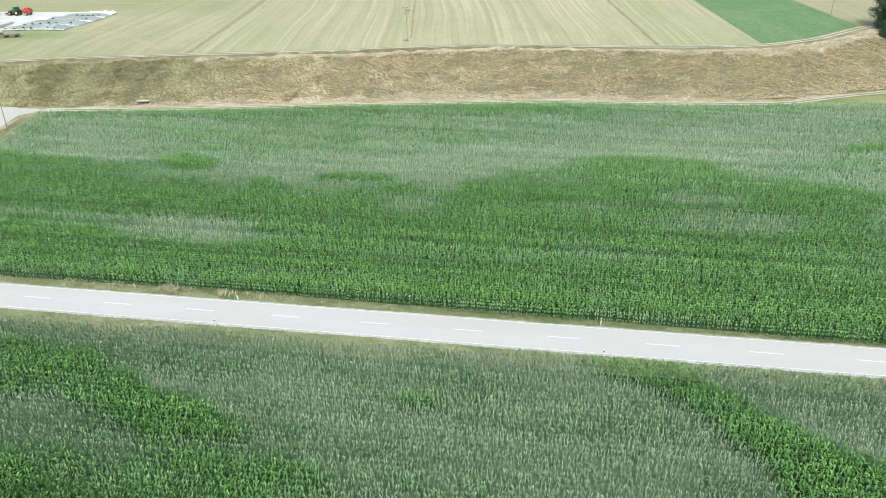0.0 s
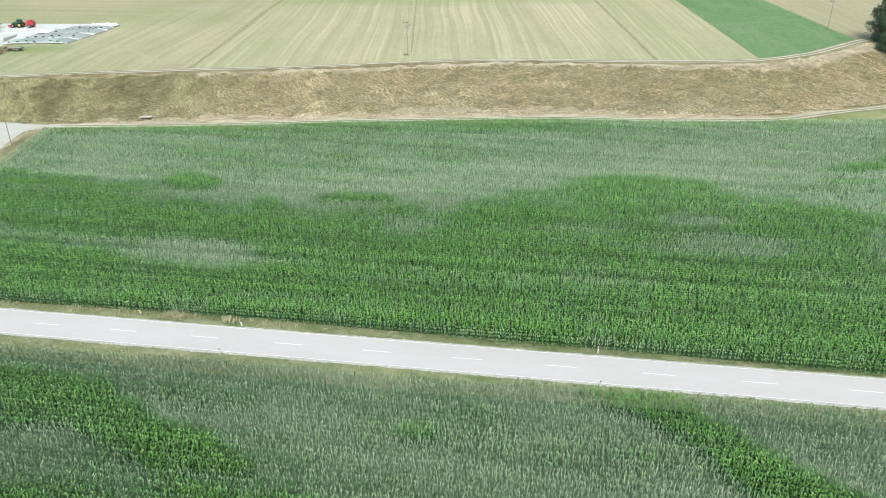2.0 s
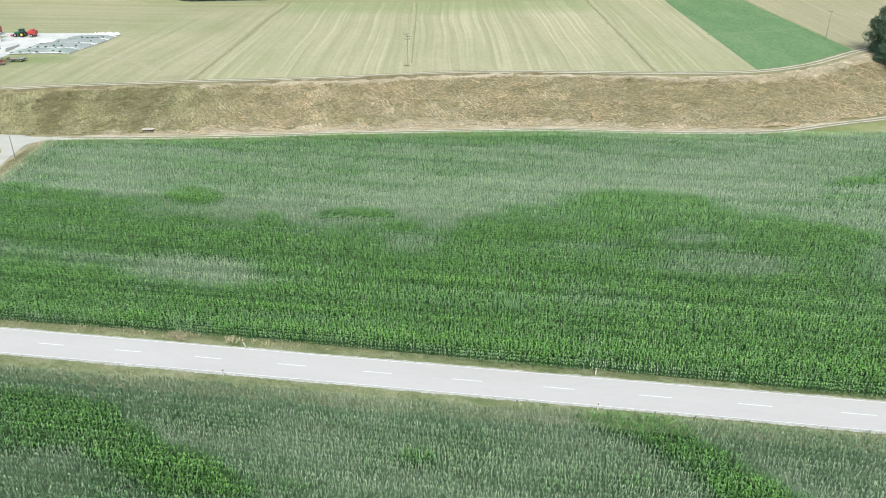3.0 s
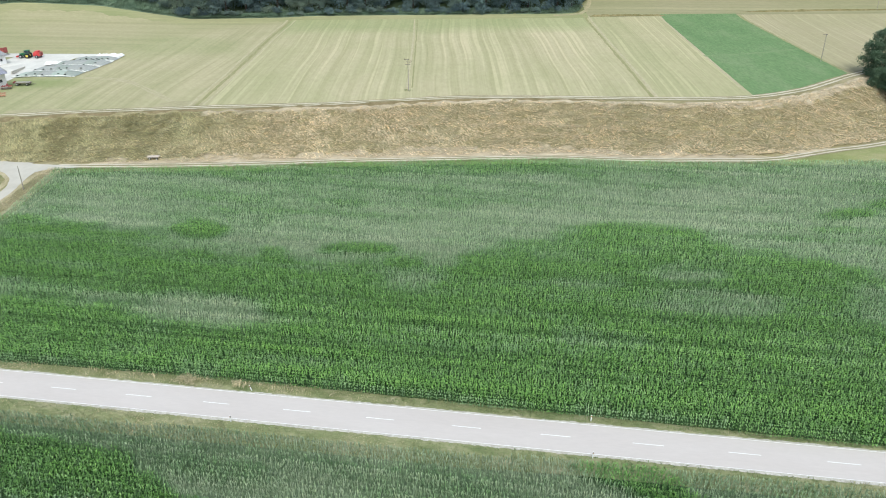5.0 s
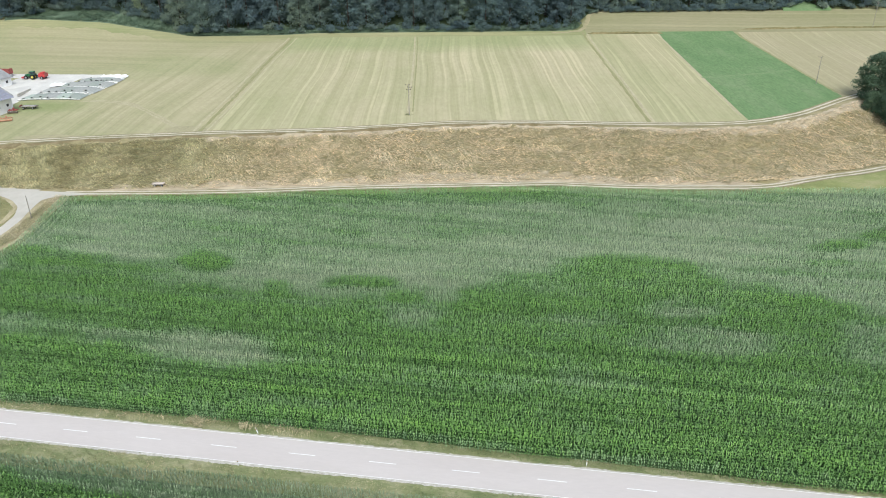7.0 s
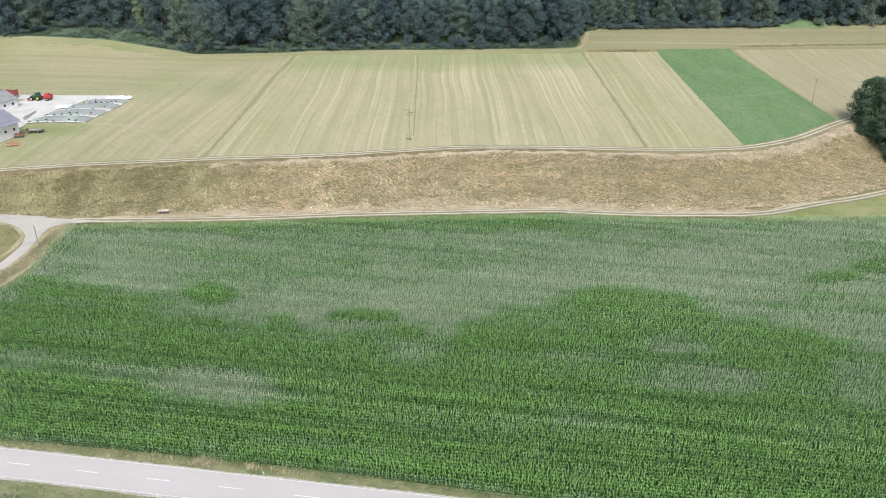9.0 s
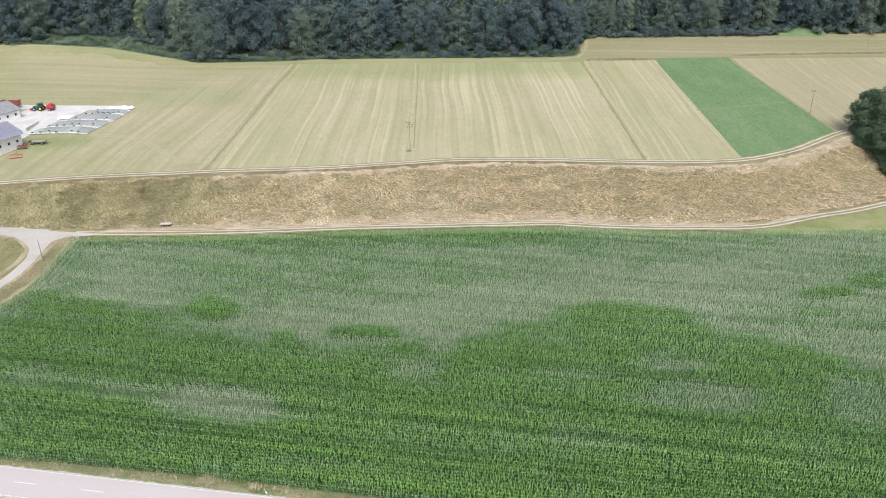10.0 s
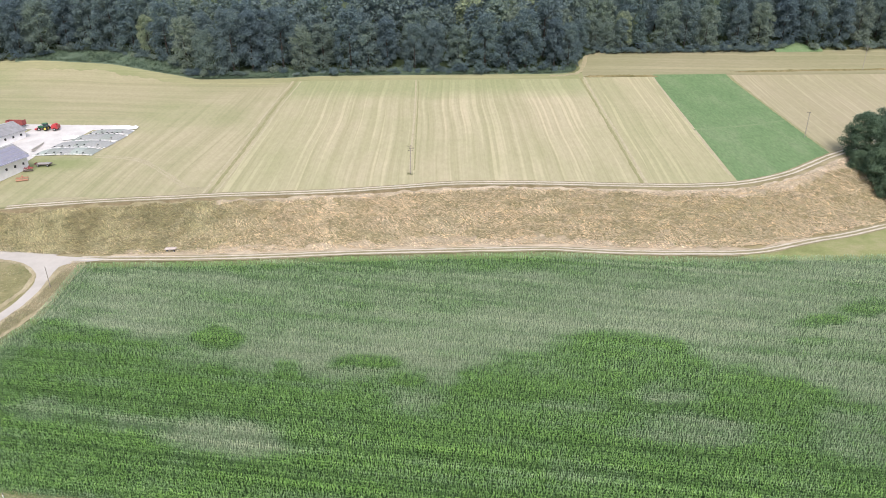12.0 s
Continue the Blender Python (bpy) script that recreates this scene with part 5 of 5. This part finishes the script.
# ======== silage clamp ========
def clamp_bay(x0, x1, y0, y1, skew, height, nets):
    """One covered silage heap with net panels, a white hem of gravel bags and tyres."""
    b = empty("silage_heap", on((x0 + x1) / 2, (y0 + y1) / 2, 0.1), 0, "low silage heap under grey-green nets weighed down with white bags", "silage heap", "silage heaps")
    cx, cy, cz = b.location
    panels = 5
    r = np.random.default_rng(int(abs(x0 * 10 + y0)))

    def top(u, v):
        x = x0 + (x1 - x0) * u + skew * v
        y = y0 + (y1 - y0) * v + (1.7 * math.sin(math.pi * u) - 1.2 * (1 - u) ** 3) * (0.35 + 0.65 * v)
        h = height * math.sin(math.pi * min(1, max(0, v))) ** 0.55 * min(1, 9 * u + 0.05, 7 * (1 - u) + 0.05)
        return Vector((x - cx, y - cy, ground_z(x, y) + 0.16 + h - cz))

    for k in range(panels):
        bm = bmesh.new()
        grid = [[bm.verts.new(top((k + i / 5) / panels, j / 8) + Vector((0, 0, 0.03 * (k % 2) + r.uniform(-0.03, 0.03)))) for i in range(6)] for j in range(9)]
        for j in range(8):
            for i in range(5):
                bm.faces.new((grid[j][i], grid[j][i + 1], grid[j + 1][i + 1], grid[j + 1][i]))
        part("net_panel", bm, nets[k % len(nets)], b, smooth_faces=True)
    bag = bmesh.new()
    bmesh.ops.create_icosphere(bag, subdivisions=1, radius=0.5, matrix=Matrix.Diagonal((1.2, 0.5, 0.4, 1)))
    bag_me = bpy.data.meshes.new("gravel_bag")
    bag.to_mesh(bag_me)
    bag.free()
    bag_me.materials.append(BAG)
    for k in range(24):
        u = (k + 0.5) / 24
        for v in (0.02, 0.98):
            if r.random() < 0.15:
                continue
            o = new("gravel_bag", bag_me)
            o.parent = b
            o.matrix_local = Matrix.Translation(top(u, v) + Vector((r.uniform(-0.2, 0.2), r.uniform(-0.15, 0.15), 0.08))) @ pose(0, 0, 0, 0, 0, r.uniform(-25, 25)) @ Matrix.Scale(r.uniform(0.7, 1.15), 4)
    ring = bmesh.new()
    rod(0.32, 0.32, (0, 0, 0), (0, 0, 0.2), 10, ring)
    ring_me = bpy.data.meshes.new("tyre")
    ring.to_mesh(ring_me)
    ring.free()
    ring_me.materials.append(RUBBER)
    for k in range(7):
        o = new("tyre", ring_me)
        o.parent = b
        o.matrix_local = Matrix.Translation(top((k + 0.7) / 8, r.choice((0.1, 0.16, 0.9))) + Vector((0, 0, 0.06)))
    return b


clamp_bay(-146.5, -125.2, 244.0, 250.3, 1.2, 0.9, (NETS[2], NETS[0], NETS[1]))
clamp_bay(-144.0, -123.4, 251.3, 257.5, 1.5, 1.0, (NETS[1], NETS[1], NETS[0]))
clamp_bay(-140.0, -121.8, 258.5, 264.8, 1.6, 1.1, (NETS[0], NETS[1], NETS[1]))
clamp_bay(-136.5, -120.6, 265.8, 270.3, 0.8, 0.9, (NETS[1], NETS[0]))


def crumpled(at, w, d, turn, label):
    bm = bmesh.new()
    r = np.random.default_rng(int(abs(at[0] * 7)))
    g = [[bm.verts.new((w * (i / 12 - 0.5), d * (j / 6 - 0.5), 0.12 + 0.95 * r.random() * (0 < i < 12 and 0 < j < 6))) for i in range(13)] for j in range(7)]
    for j in range(6):
        for i in range(12):
            bm.faces.new((g[j][i], g[j][i + 1], g[j + 1][i + 1], g[j + 1][i]))
    o = part("silage_foil", bm, FOIL, None, label)
    o.matrix_world = pose(*at, 0, 0, turn)
    return tagged(o, category="foil")


crumpled(on(-124.8, 273.2, 0.2), 10, 3.2, 2, "crumpled white silage foil behind the heaps")
crumpled(on(-140.8, 262.2, 0.2), 6, 3.6, 25, "white silage foil folded back in the yard")
w = empty("clamp_wall", on(-148.5, 252.5), wall_turn + 20, "low grey concrete clamp wall in the yard", "wall")
part("panel", box(0.3, 9, 0.8, (0, 0, 0), bevel=0.03), CONCRETE, w)
part("footing", box(0.9, 9, 0.15, (0, 0, 0)), CONCRETE, w)

# ======== poles, posts and the cart ========
def utility_pole(x, y, height, arms, label):
    p = empty("utility_pole", (x, y, ground_z(x, y)), 0, label, "utility pole", "utility poles")
    part("mast", rod(0.13, 0.09, (0, 0, -0.5), (0, 0, height), 10), POLE_WOOD, p)
    for k in range(arms):
        z = height - 0.25 - k * 0.75
        s = (-1, 1, 0)[k % 3]
        a = part("crossarm", rod(0.06, 0.06, (-0.75 + 0.35 * s, 0, z), (0.75 + 0.35 * s, 0, z), 6), STEEL, p)
        for q in (-0.65, 0.65):
            part("insulator", rod(0.07, 0.05, (q + 0.35 * s, 0, z + 0.03), (q + 0.35 * s, 0, z + 0.28), 8), RUBBER, a)
    return p


utility_pole(-10.5, 224.7, 9.9, 3, "wooden utility pole with three short crossarms in the hay field")
utility_pole(135.5, 257.5, 9.7, 1, "thin wooden utility pole at the edge of the clover")
utility_pole(204.5, 348.5, 11.8, 2, "wooden utility pole on the far field bank")
lp = empty("lane_pole", (-105.2, 168.1, ground_z(-105.2, 168.1)), 0, "bare wooden pole beside the concrete lane", "pole")
part("mast", rod(0.13, 0.09, (0, 0, -0.4), (0, 0, 6.25), 10), POLE_WOOD, lp)
part("cap", rod(0.11, 0.02, (0, 0, 6.25), (0, 0, 6.35), 10), STEEL, lp)
wx, wy = rng.normal(-10.5, 0.6, 26), rng.normal(224.6, 0.5, 26)
tufts("pole_weeds", wx, wy, 0.4, lambda x, y: 0.25 + 0 * x, 4, 0.2, "pale weeds round the foot of the pole", rng, VERGEBLADE, thin=0.1)


def delineator(x, y, lean, label):
    p = empty("delineator_post", (x, y, ground_z(x, y)), math.degrees(slope), label, "road post", "delineator posts")
    p.matrix_basis = pose(x, y, ground_z(x, y), 0, lean, math.degrees(slope))
    part("body", box(0.13, 0.12, 0.72, (0, 0, 0), bevel=0.02), POST_WHITE, p)
    band = part("band", box(0.135, 0.125, 0.22, (0, 0, 0.72), bevel=0.02), POST_BLACK, p, "black band")
    part("reflector", box(0.05, 0.02, 0.16, (0, -0.07, 0.75)), REFLECT, band)
    part("head", box(0.13, 0.12, 0.12, (0, 0, 0.94), bevel=0.03), POST_WHITE, p)
    return p


for x, y, lean in ((-28.2, 85.6, -16), (20.1, 78.1, 2), (-29.4, 78.6, 0), (18.9, 70.8, 3), (-76.5, 93.4, 0), (68.4, 70.4, 0)):
    delineator(x, y, lean, "white road post with a black band, tilted" if abs(lean) > 10 else "white road post with a black band on the verge")

ct = empty("farm_cart", on(-79.1, 186.8, 0.3), 2, "old flat farm cart with a pale timber deck", "cart")
part("deck", box(3.2, 1.5, 0.16, (0, 0, 0.75), bevel=0.02), plain("bleached_boards", (0.62, 0.53, 0.46), 0.85, 0.2, vary=0.2, scale=4), ct)
for s in (-1, 1):
    part("side_board", box(3.2, 0.06, 0.10, (0, s * 0.78, 0.80)), TIMBER, ct)
    wheel(ct, (-0.8, s * 0.65, 0.38), 0.38, 0.2)
    wheel(ct, (1.1, s * 0.65, 0.32), 0.32, 0.2)
part("drawbar", rod(0.05, 0.05, (1.6, 0, 0.6), (2.9, 0, 0.25), 6), STEEL, ct)
